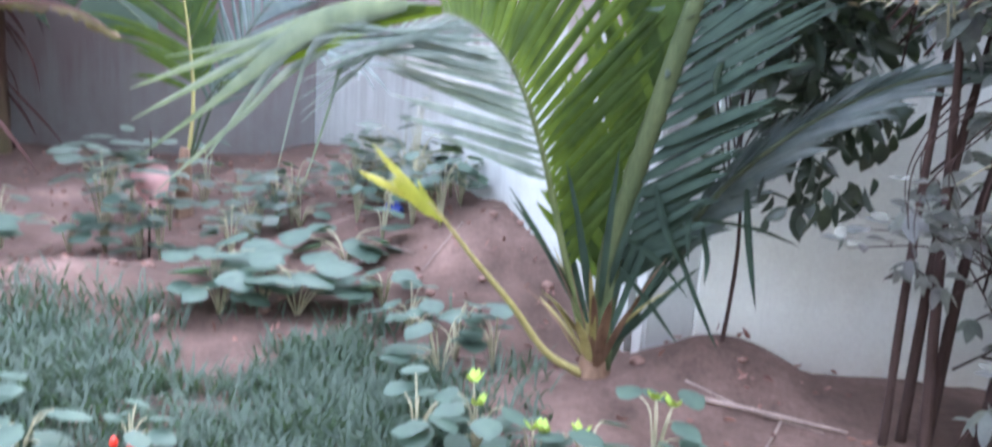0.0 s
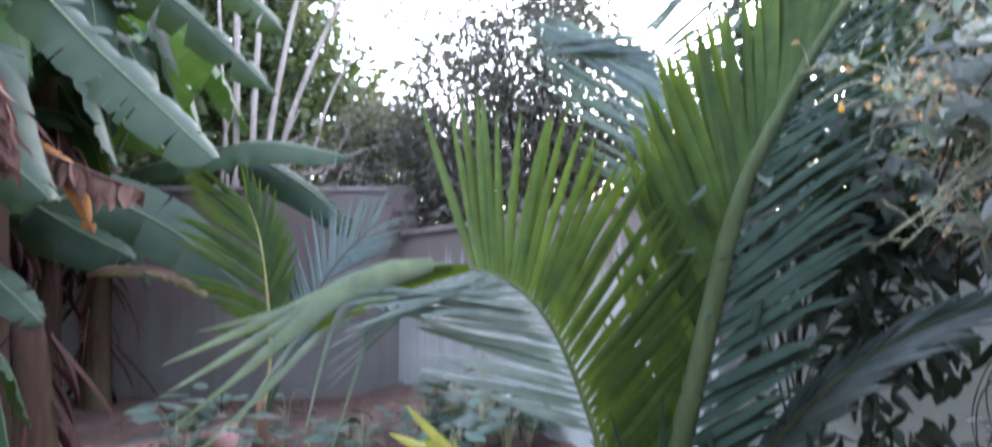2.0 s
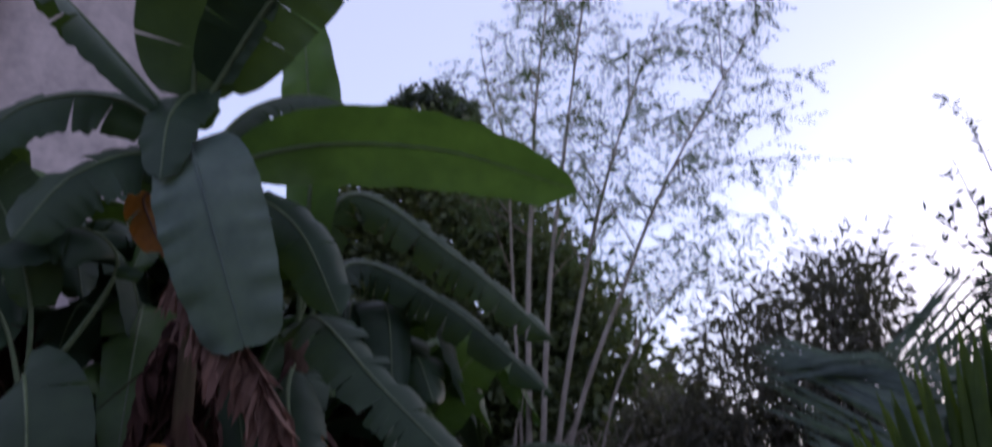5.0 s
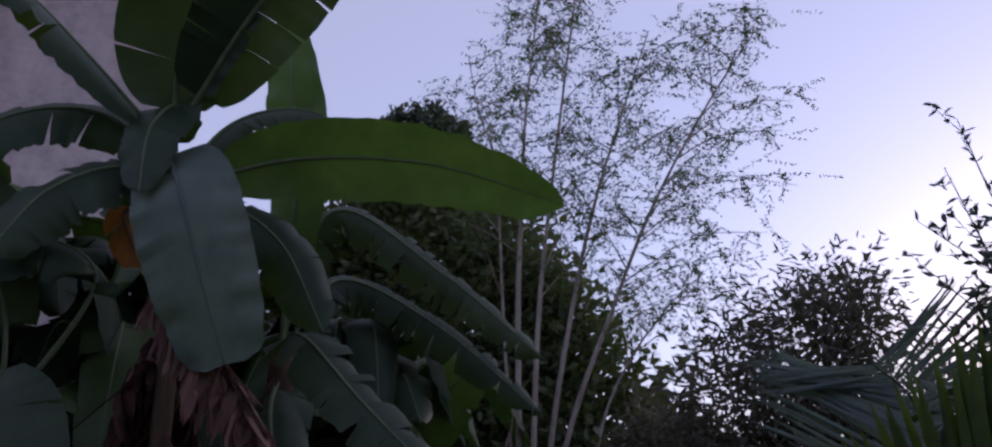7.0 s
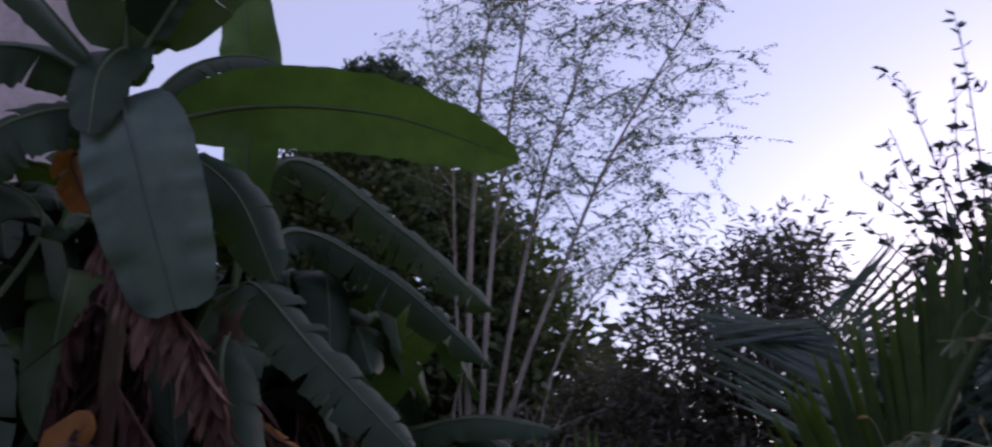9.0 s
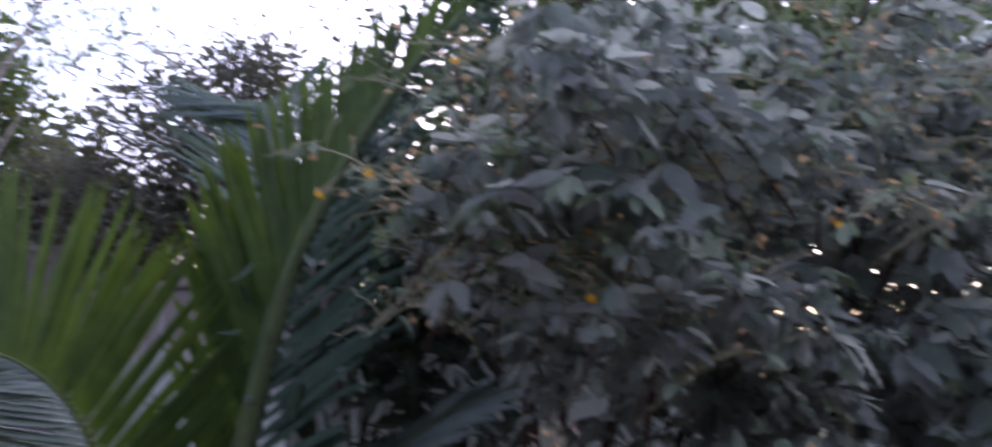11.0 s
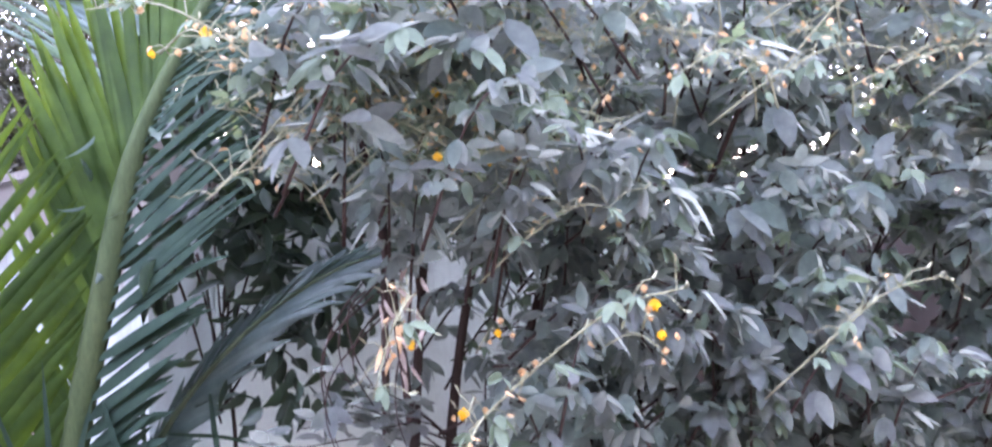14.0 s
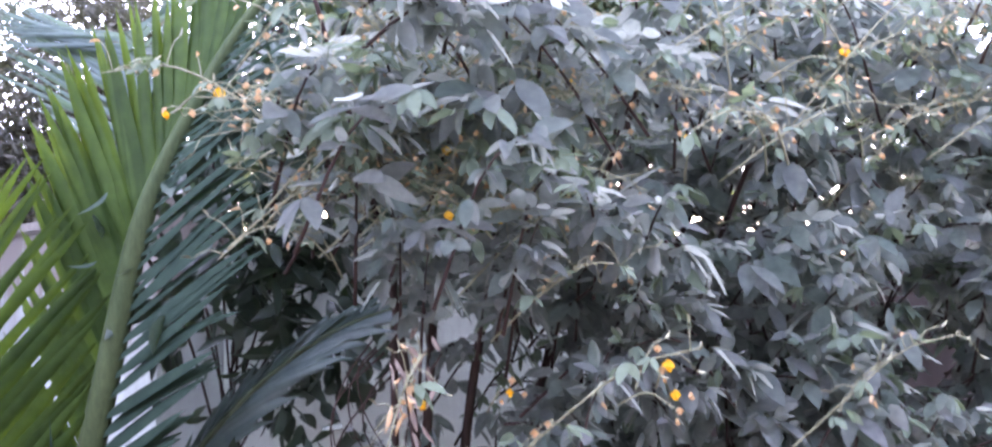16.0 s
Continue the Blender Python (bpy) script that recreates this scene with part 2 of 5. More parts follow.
PINK = leaf_mat("pink_leaf", (0.34, 0.18, 0.17), (0.4, 0.22, 0.21), (0.6, 0.25, 0.25), 0.25, 0.6, island=False, scale=6.0)
BLUE = rough_mat("blue_plastic", [(0.3, (0.03, 0.06, 0.28)), (0.7, (0.05, 0.09, 0.36))], 8, 0.45, 0.1, 0.002)
CLOD = rough_mat("soil_clod", [(0.3, (0.14, 0.09, 0.075)), (0.7, (0.30, 0.19, 0.16))], 10, 0.95, 0.8, 0.01)
DRYTWIG = rough_mat("dry_twig", [(0.3, (0.20, 0.16, 0.14)), (0.7, (0.36, 0.29, 0.25))], 14, 0.9, 0.5, 0.004)
MAROON = rough_mat("maroon_paint", [(0.3, (0.045, 0.012, 0.016)), (0.7, (0.075, 0.02, 0.024))], 3, 0.6, 0.2, 0.004)
PLASTER = rough_mat("pale_plaster", [(0.3, (0.47, 0.40, 0.41)), (0.7, (0.52, 0.44, 0.45))], 0.5, 0.85, 0.1, 0.002, detail=3.0)
WALL_PALE = wall_mat("pale_green_plaster", (0.80, 0.86, 0.79), (0.20, 0.17, 0.15), (0.22, 0.16, 0.13), 1.0, 2.2, 0.6)
# the pale green paint darkened for planes turned from the light; stains on top
WALL_SHADED = wall_mat("shaded_green_plaster", (0.47, 0.51, 0.48), (0.19, 0.16, 0.14), (0.22, 0.16, 0.13), 0.6, 2.2, 0.5)
WALL_OLD = wall_mat("stained_plaster", (0.225, 0.25, 0.23), (0.15, 0.12, 0.11), (0.09, 0.06, 0.05), 0.2, 1.9, damp=1.5)
WALL_BROWN = wall_mat("brown_plaster", (0.20, 0.155, 0.145), (0.11, 0.085, 0.08), (0.16, 0.11, 0.09), 0.6, 1.9)
COPING = rough_mat("concrete_coping", [(0.3, (0.16, 0.14, 0.13)), (0.7, (0.30, 0.27, 0.25))], 5, 0.92, 0.5, 0.01)


def soil_mat():
    m, n, l = mat("garden_soil")
    bsdf = n["Principled BSDF"]
    big = noise_tex(n, l, 0.55, 6.0, 0.6)
    mid = noise_tex(n, l, 4.5, 8.0, 0.7)
    fine = noise_tex(n, l, 45.0, 6.0, 0.75)
    col = ramp(n, l, big, [(0.34, (0.075, 0.052, 0.042)), (0.54, (0.15, 0.105, 0.088)), (0.70, (0.30, 0.21, 0.18))])
    col = mixc(n, l, 1.0, col, ramp(n, l, mid, [(0.3, (0.6, 0.6, 0.6)), (0.7, (1.25, 1.2, 1.2))]), "MULTIPLY")
    col = mixc(n, l, 1.0, col, ramp(n, l, fine, [(0.25, (0.65, 0.64, 0.63)), (0.75, (1.2, 1.2, 1.2))]), "MULTIPLY")
    l.new(col, bsdf.inputs["Base Color"])
    bsdf.inputs["Roughness"].default_value = 0.96
    bsdf.inputs["Specular IOR Level"].default_value = 0.15
    bp = n.new("ShaderNodeBump")
    bp.inputs["Strength"].default_value, bp.inputs["Distance"].default_value = 0.8, 0.03
    l.new(mid, bp.inputs["Height"])
    bp2 = n.new("ShaderNodeBump")
    bp2.inputs["Strength"].default_value, bp2.inputs["Distance"].default_value = 0.7, 0.008
    l.new(fine, bp2.inputs["Height"])
    l.new(bp.outputs["Normal"], bp2.inputs["Normal"])
    l.new(bp2.outputs["Normal"], bsdf.inputs["Normal"])
    return m


SOIL = soil_mat()


# ---- builders ----
def raw(name, verts, faces, material, parent=None, label="", smooth=True):
    me = bpy.data.meshes.new(name)
    me.from_pydata([tuple(v) for v in verts], [], faces)
    me.materials.append(material)
    if smooth:
        me.shade_smooth()
    ob = new(name, me)
    ob.parent = parent
    if label:
        ob["label"] = label
    return ob


def part(name, bm, material, parent=None, label="", smooth=True):
    me = bpy.data.meshes.new(name)
    bm.to_mesh(me)
    bm.free()
    me.materials.append(material)
    if smooth:
        me.shade_smooth()
    ob = new(name, me)
    ob.parent = parent
    if label:
        ob["label"] = label
    return ob


def empty(name, x, y, z=0.0):
    ob = new(name)
    ob.location = (x, y, z)
    ob.empty_display_size = 0.1
    return ob


def empty_part(name, parent):
    """A part that only gathers its own pieces, kept at the world's origin."""
    return raw(name, *tube_data([Vector((-0.12, 2.86, 1.385)), Vector((-0.2, 2.83, 1.375)), Vector((-0.3, 2.79, 1.34))], 0.007, 0.004, 6), RACHIS, parent)


def settle(ob):
    """Keep the parts of a thing where they were modelled, in the world."""
    inv = Matrix.Translation(ob.location).inverted()
    for c in ob.children:
        c.matrix_parent_inverse = inv


def stand_off(ob, k, about):
    """Make a whole plant k times larger and move it away from a point by the same ratio."""
    about = Vector(about)
    ob.location = about + (Vector(ob.location) - about) * k
    ob.scale = (k, k, k)


def curve_points(pts, n):
    """A smooth line through the given points."""
    p = [Vector(q) for q in pts]
    p = [p[0] * 2 - p[1]] + p + [p[-1] * 2 - p[-2]]
    segs = len(p) - 3
    out = []
    for k in range(n):
        u = k / (n - 1) * segs
        i = min(int(u), segs - 1)
        t = u - i
        a, b, c, d = p[i:i + 4]
        out.append(0.5 * (2 * b + (c - a) * t + (2 * a - 5 * b + 4 * c - d) * t * t + (3 * b - a - 3 * c + d) * t ** 3))
    return out


def tube_data(line, r0, r1, sides=7, power=1.0, flat=1.0, wob=0.0, rng=None):
    verts, faces = [], []
    up = Vector((0.13, 0.21, 0.97))
    n = len(line)
    for k, c in enumerate(line):
        t = (line[min(k + 1, n - 1)] - line[max(k - 1, 0)]).normalized()
        s = t.cross(up)
        if s.length < 1e-3:
            s = t.cross(Vector((1, 0, 0)))
        s.normalize()
        u = s.cross(t)
        r = r0 + (r1 - r0) * (k / (n - 1)) ** power
        for j in range(sides):
            a = 2 * math.pi * j / sides
            w = 1 + (rng.uniform(-wob, wob) if rng else 0)
            verts.append(c + (s * math.cos(a) + u * math.sin(a) * flat) * r * w)
    for k in range(n - 1):
        for j in range(sides):
            a, b = k * sides + j, k * sides + (j + 1) % sides
            faces.append((a, b, b + sides, a + sides))
    faces.append(tuple(range(sides))[::-1])
    faces.append(tuple(range((n - 1) * sides, n * sides)))
    return verts, faces


def tube(name, pts, r0, r1, material, parent=None, n=14, sides=7, label="", power=1.0, wob=0.0, rng=None, flat=1.0):
    return raw(name, *tube_data(curve_points(pts, n), r0, r1, sides, power, flat, wob, rng), material, parent, label)


def blade_data(base, way, side, length, width, droop=0.0, fold=0.25, n=6, kind="strip", curl=0.0):
    """A leaf blade folded along its rib that bends down with its length. Returns verts and faces."""
    verts, faces = [], []
    p, d = Vector(base), Vector(way).normalized()
    side = Vector(side)
    step = length / (n - 1)
    for k in range(n):
        s = k / (n - 1)
        if kind == "strip":
            w = width * (0.45 + 0.55 * min(1, s * 5)) * max(0.0, 1 - s ** 3.0) ** 0.8 + width * 0.02
        elif kind == "oval":
            w = width * max(0.0, math.sin(math.pi * (0.04 + 0.96 * s ** 0.8))) ** 0.8 + width * 0.01
        else:
            w = width * (max(0.0, math.sin(math.pi * (0.03 + 0.97 * s ** 0.6))) ** 0.75) + width * 0.01
        q = (side - d * side.dot(d)).normalized()
        nrm = q.cross(d)
        verts += [p + q * w * 0.5 + nrm * fold * w, p, p - q * w * 0.5 + nrm * fold * w]
        p = p + d * step
        d = (d + Vector((0, 0, -1)) * droop * step / max(length, 1e-6) * (0.4 + 1.2 * s) + nrm * curl * step / max(length, 1e-6)).normalized()
    for k in range(n - 1):
        a = 3 * k
        faces += [(a, a + 1, a + 4, a + 3), (a + 1, a + 2, a + 5, a + 4)]
    return verts, faces


def gather(pieces):
    verts, faces = [], []
    for v, f in pieces:
        o = len(verts)
        verts += v
        faces += [tuple(i + o for i in q) for q in f]
    return verts, faces


def frame_of(line, k, dorsal):
    n = len(line)
    t = (line[min(k + 1, n - 1)] - line[max(k - 1, 0)]).normalized()
    nrm = Vector(dorsal)
    nrm = (nrm - t * nrm.dot(t)).normalized()
    return t, t.cross(nrm), nrm


def palm_frond(pts, dorsal, parent, material, rachis_mat, rng, count=46, reach=(0.5, 0.5), droop=(0.5, 0.5), lift=(0.3, 0.3),
               start=0.2, width=0.034, radius=0.016, single=True, label="", angle=(68, 24), angle_b=None, stop=(1.0, 1.0), twist=(0, 0), tip_keep=0.55, power=1.0, material_b=None, thin=1.0, skip=1, start_b=None):
    """One pinnate frond: a tapered rachis and leaflets in two rows; dorsal is the frond's upper side."""
    line = curve_points(pts, 60)
    stalk = raw("frond", *tube_data(line[::2], radius, radius * 0.22, 8, power, 0.8), rachis_mat, parent, label)
    pieces, second = [], []
    for side in (0, 1):
        sg = 1 if side == 0 else -1
        for i in range(count):
            s = start + (1 - start) * (i + 0.25 * side + rng.uniform(-0.15, 0.15)) / count
            k = max(1, min(59, int(s * 59)))
            t, sd, nr = frame_of(line, k, dorsal)
            e = max(0.0, (s - start) / (1 - start))
            if s > stop[side] or (side == 0 and e > 0.3 and i % skip) or (side and start_b and s < start_b):
                continue
            lo, hi = angle_b if angle_b and side else angle
            a = radians(lo + (hi - lo) * e ** 0.9 + rng.uniform(-5, 5))
            if e > 0.78 and i % 2:
                continue
            size = reach[side] * (0.55 + 0.45 * min(1, e * 4)) * (1 - (1 - tip_keep) * max(0, e - 0.35) / 0.65) * rng.uniform(0.93, 1.06)
            v = lift[side] + rng.uniform(-0.07, 0.07)
            d = t * math.cos(a) + (sd * sg * math.cos(v) + nr * math.sin(v)) * math.sin(a)
            tw = radians(twist[side] + rng.uniform(-8, 8))
            edge = (t * 0.97 - sd * sg * 0.1) * math.cos(tw) + nr * math.sin(tw)
            data = blade_data(line[k] + sd * sg * radius * 0.5 * (1 - s), d, edge, size, width * (thin + (1 - thin) * max(0.0, 1 - 2 * e) if side == 0 else 1.0) * rng.uniform(0.85, 1.1) * (1 - 0.35 * e), droop[side] * rng.uniform(0.4, 1.7) * (1 - 0.5 * e), 0.22 * sg, 7)
            (second if side and material_b else pieces).append(data)
    if single:
        for d in pieces:
            raw("leaflet", *d, material, stalk)
        for d in second:
            raw("leaflet", *d, material_b, stalk)
    else:
        tagged(raw("foliage", *gather(pieces), material, stalk), kind="stuff")
    return stalk


def banana_leaf(pts, normal, width, parent, material, rng, tears=6, sag=(0.25, 0.25), rib_mat=None, stalk=0.12, radius=0.022, name="leaf", label="", ragged=0.0, ripple=0.02, blunt=0.0):
    """One banana leaf: a midrib with two halves of the blade, torn here and there along the side veins."""
    rib_mat = rib_mat or BANANA_RIB
    N, C = 40, 5
    line = curve_points(pts, N)
    verts, faces = [], []
    k0 = int(stalk * N)
    for sg in (1, -1):
        cuts = {k0, N - 1}
        while len(cuts) < 2 + tears:
            cuts.add(rng.randint(k0 + 2, N - 2))
        cuts = sorted(cuts)
        for a, b in zip(cuts, cuts[1:]):
            extra = rng.uniform(-0.12, 0.2) * (1 if tears else 0) + ragged * rng.uniform(0, 0.9)
            short = 1 - ragged * rng.uniform(0, 0.45)
            shrink = (0.05 + 1.3 * ragged) if tears else 0.0
            o = len(verts)
            for k in range(a, b + 1):
                t, sd, nr = frame_of(line, k, normal)
                s = (k - k0) / (N - 1 - k0)
                w = width * 0.5 * (max(0.0, math.sin(math.pi * (0.05 + 0.93 * s ** 0.85))) ** (0.42 - 0.2 * blunt)) * (1 if s < 0.9 + 0.05 * blunt else (1 - ((s - 0.9 - 0.05 * blunt) / (0.1 - 0.05 * blunt)) ** 2 * (0.75 - 0.35 * blunt))) * short
                e = ((k - a) / max(1, b - a) - 0.5) * -shrink * (line[b] - line[a]).length
                rip = noise.noise(Vector((k * 0.55, sg * 3.0 + line[0].x * 9, line[0].z * 7))) * ripple * 2.2
                for j in range(C + 1):
                    u = j / C
                    ang = (sag[0] if sg > 0 else sag[1]) * (0.35 + u) + extra * u
                    lead = 0.12 * w * u
                    pos = line[k] + (sd * sg * math.cos(ang) - nr * math.sin(ang)) * w * u + t * (lead + e * u * u) + nr * rip * u * u
                    pos.z -= (0.12 + 0.5 * ragged) * max(0, extra) * w * u * u * 2
                    verts.append(pos)
            m = C + 1
            for k in range(b - a):
                for j in range(C):
                    q = o + k * m + j
                    f = (q, q + 1, q + m + 1, q + m)
                    faces.append(f if sg > 0 else f[::-1])
    leaf = raw(name, verts, faces, material, parent, label)
    raw("midrib", *tube_data(line, radius, radius * 0.18, 7, 0.8, 0.8), rib_mat, leaf)
    return leaf


def ribbon_data(pts, width, side, n=14, fold=0.3, blunt=0.5):
    """A long folded blade that follows a line."""
    line = curve_points(pts, n)
    verts, faces = [], []
    for k, p in enumerate(line):
        s = k / (n - 1)
        t, sd, nr = frame_of(line, k, side)
        w = width * (0.5 + 0.5 * min(1, s * 4)) * max(0.03, 1 - s ** (2 + 3 * blunt))
        verts += [p + nr * w * 0.5 + sd * fold * w, p, p - nr * w * 0.5 + sd * fold * w]
    for k in range(n - 1):
        a = 3 * k
        faces += [(a, a + 1, a + 4, a + 3), (a + 1, a + 2, a + 5, a + 4)]
    return verts, faces


def shredded_leaf(pts, normal, width, parent, material, rng, label="brown shrivelled dead leaf", strips=44, radius=0.02, lean=0.45):
    """A dead banana leaf: the midrib with its blade split into narrow crumpled strips that hang from it."""
    line = curve_points(pts, 60)
    pieces = []
    for sg in (1, -1):
        for i in range(strips):
            s = 0.06 + 0.92 * (i + rng.uniform(-0.3, 0.3)) / strips
            k = max(1, min(58, int(s * 59)))
            t, sd, nr = frame_of(line, k, normal)
            prof = max(0.15, math.sin(math.pi * (0.1 + 0.8 * s)))
            L = width * prof * rng.uniform(0.55, 1.1)
            d = sd * sg * rng.uniform(0.7, 1.0) * lean + Vector((0, 0, -1)) * rng.uniform(0.75, 1.0) + t * rng.uniform(0.05, 0.25) - nr * rng.uniform(-0.05, 0.3)
            v, f = blade_data(line[k], d, t + nr * rng.uniform(-0.7, 0.7), L, rng.uniform(0.03, 0.075), rng.uniform(0.2, 0.8), rng.uniform(-0.5, 0.6), 7, "strip", rng.uniform(-0.6, 0.6))
            c = rng.uniform(0, 50)
            v = [q + Vector((noise.noise(q * 14 + Vector((c, 0, 0))), noise.noise(q * 14 + Vector((0, c, 0))), 0.4 * noise.noise(q * 14 + Vector((0, 0, c))))) * 0.018 for q in v]
            pieces.append((v, f))
    leaf = raw("dead_leaf", *gather(pieces), material, parent, label)
    raw("midrib", *tube_data(line, radius, radius * 0.3, 7, 0.8, 0.8), BANANA_DRY, leaf)
    return leaf


def leaf_cloud(name, spots, material, parent=None, label="", length=0.08, width=0.035, rng=None, down=0.4, kind="", fine=False):
    """Many small folded leaves. spots: (place, outward way)."""
    verts, faces = [], []
    for c, out in spots:
        L = length * rng.uniform(0.65, 1.25)
        w = width * rng.uniform(0.7, 1.2)
        d = Vector((rng.gauss(0, 0.6), rng.gauss(0, 0.6), rng.gauss(0, 0.45) - down)) + Vector(out) * 0.8
        d.normalize()
        sd = d.cross(Vector((rng.gauss(0, 1), rng.gauss(0, 1), rng.gauss(0, 1)))).normalized()
        nr = sd.cross(d)
        b = Vector(c)
        o = len(verts)
        if fine:
            rim = [(0.10, 0.20), (0.28, 0.44), (0.50, 0.49), (0.72, 0.36), (0.90, 0.14)]
            low = [b + d * L * u - nr * L * 0.16 * u * u for u, _ in rim]
            verts += [b] + low + [b + d * L - nr * L * 0.18]
            verts += [q + sd * w * v + nr * w * v * 0.35 for q, (_, v) in zip(low, rim)] + [q - sd * w * v + nr * w * v * 0.35 for q, (_, v) in zip(low, rim)]
            for side in (7, 12):
                faces.append((o, o + 1, o + side) if side == 7 else (o, o + side, o + 1))
                for k in range(4):
                    f = (o + 1 + k, o + 2 + k, o + side + k + 1, o + side + k)
                    faces.append(f if side == 7 else f[::-1])
                f = (o + 5, o + 6, o + side + 4)
                faces.append(f if side == 7 else f[::-1])
            continue
        verts += [b, b + d * L * 0.3 + sd * w * 0.48 + nr * w * 0.18, b + d * L * 0.68 + sd * w * 0.36 + nr * w * 0.14, b + d * L - nr * L * 0.1,
                  b + d * L * 0.68 - sd * w * 0.36 + nr * w * 0.14, b + d * L * 0.3 - sd * w * 0.48 + nr * w * 0.18]
        faces += [(o, o + 1, o + 2, o + 3), (o, o + 3, o + 4, o + 5)]
    ob = raw(name, verts, faces, material, parent, label)
    if kind:
        tagged(ob, kind=kind)
    return ob


# ---- ground and walls ----
def ground_height(x, y):
    """Garden soil: a low bank along the walls, a heap of dug earth, uneven beds."""
    near = math.exp(-((x + 0.5) ** 2 + (y - 4) ** 2) / 90)
    z = near * (0.05 * noise.noise(Vector((x * 0.9, y * 0.9, 3.1))) + 0.03 * noise.noise(Vector((x * 3.1, y * 3.1, 7.7))) + 0.018 * noise.noise(Vector((x * 7.3, y * 7.3, 1.7))))
    z += 0.20 * math.exp(-((x + 1.75) / 0.55) ** 2 - ((y - 4.0) / 0.42) ** 2)
    z += 0.13 * math.exp(-((x - 0.5) / 0.45) ** 2 - ((y - 3.1) / 0.35) ** 2)
    z += 0.22 * math.exp(-((x - 1.05) / 0.34) ** 2 - ((y - 3.35) / 0.25) ** 2)
    z += 0.10 * math.exp(-((x + 0.35) / 0.8) ** 2 - ((y - 5.2) / 0.6) ** 2)
    # loose earth banked against the oblique wall
    off = ((x - 0.80) * -0.9122 + (y - 3.78) * -0.4098)
    along = ((x - 0.80) * -0.4098 + (y - 3.78) * 0.9122)
    z += 0.32 * math.exp(-(max(0.0, off) / 1.0) ** 2) * min(1.0, max(0.0, (along + 0.1) / 0.9)) * min(1.0, max(0.0, (6.5 - along) / 2)) * (1 + 0.5 * noise.noise(Vector((x * 1.6, y * 1.6, 5))) + 0.2 * noise.noise(Vector((x * 5, y * 5, 2)))) if off > -0.6 else 0.0
    return z


def build_ground():
    xs = sorted({round(-4 + 0.09 * i, 3) for i in range(78)} | {-300, -120, -50, -25, -14, -10, -8, -7, -6, -5.5, -5, -4.5, 3.5, 4, 5, 6, 8, 12, 20, 40, 120, 300})
    ys = sorted({round(1.6 + 0.09 * i, 3) for i in range(62)} | {-300, -120, -40, -15, -6, -3, -1, 0, 0.8, 1.2, 7.6, 8, 8.6, 9.4, 10.5, 12, 15, 20, 30, 60, 150, 400})
    verts = [(x, y, ground_height(x, y)) for y in ys for x in xs]
    w = len(xs)
    faces = [(j * w + i, j * w + i + 1, (j + 1) * w + i + 1, (j + 1) * w + i) for j in range(len(ys) - 1) for i in range(w - 1)]
    tagged(raw("ground", verts, faces, SOIL), "uneven reddish brown garden soil with dug heaps", "ground", kind="structure")


def build_wall(name, a, b, height, material, label, thick=0.14):
    a, b = Vector((*a, 0)), Vector((*b, 0))
    d = (b - a).normalized()
    s = Vector((-d.y, d.x, 0))
    rng = random.Random(len(name) * 7)
    n = max(4, int((b - a).length / 0.35))
    verts, faces = [], []
    for k in range(n + 1):
        c = a + (b - a) * k / n
        h = height + rng.uniform(-0.012, 0.012)
        verts += [c + s * thick / 2 + Vector((0, 0, -0.4)), c - s * thick / 2 + Vector((0, 0, -0.4)), c - s * thick / 2 + Vector((0, 0, h)), c + s * thick / 2 + Vector((0, 0, h))]
    for k in range(n):
        o = 4 * k
        for j in range(4):
            faces.append((o + j, o + (j + 1) % 4, o + 4 + (j + 1) % 4, o + 4 + j))
    faces += [(3, 2, 1, 0), (4 * n, 4 * n + 1, 4 * n + 2, 4 * n + 3)]
    wall = raw(name, verts, faces, material, smooth=False)
    tagged(wall, label, "garden wall", kind="structure")
    bm = bmesh.new()
    bmesh.ops.create_cube(bm, size=1)
    L = (b - a).length
    bmesh.ops.scale(bm, vec=(L, thick + 0.05, 0.06), verts=bm.verts)
    bmesh.ops.bevel(bm, geom=bm.edges, offset=0.012, segments=2, affect="EDGES")
    bmesh.ops.rotate(bm, matrix=Matrix.Rotation(math.atan2(d.y, d.x), 3, "Z"), verts=bm.verts)
    mid = (a + b) / 2
    bmesh.ops.translate(bm, vec=(mid.x, mid.y, height + 0.034), verts=bm.verts)
    part("coping", bm, COPING, wall, "weathered grey concrete coping", smooth=False)
    return wall


def build_pillar(name, x, y, height, material, label, size=0.22):
    bm = bmesh.new()
    bmesh.ops.create_cube(bm, size=1)
    bmesh.ops.scale(bm, vec=(size, size, height + 0.4), verts=bm.verts)
    bmesh.ops.bevel(bm, geom=bm.edges, offset=0.015, segments=2, affect="EDGES")
    bmesh.ops.translate(bm, vec=(x, y, (height - 0.4) / 2), verts=bm.verts)
    tagged(part(name, bm, material, smooth=False), label, "pillar", kind="structure")


build_ground()
build_wall("wall_back", (-11.0, 9.0), (-1.62, 9.0), 2.12, WALL_OLD, "tall garden wall of stained grey-green plaster")
build_wall("wall_side", (-1.5, 8.9), (0.80, 3.78), 1.66, WALL_SHADED, "pale green plastered garden wall in a shaded tone, stained at the top")
build_wall("wall_front", (0.98, 3.60), (2.9, 3.672), 1.50, WALL_PALE, "pale green plastered garden wall behind shrubs")
# the front wall goes on in a darker brown from here
build_wall("wall_front_far", (2.9, 3.672), (9.0, 3.9), 1.50, WALL_BROWN, "brownish wall that goes on from the pale one")
# added out of view behind the camera to hold back sky light
build_wall("wall_house", (-9.0, -1.6), (0.2, -1.6), 4.3, WALL_OLD, "unseen plain plastered wall added to shade the garden")
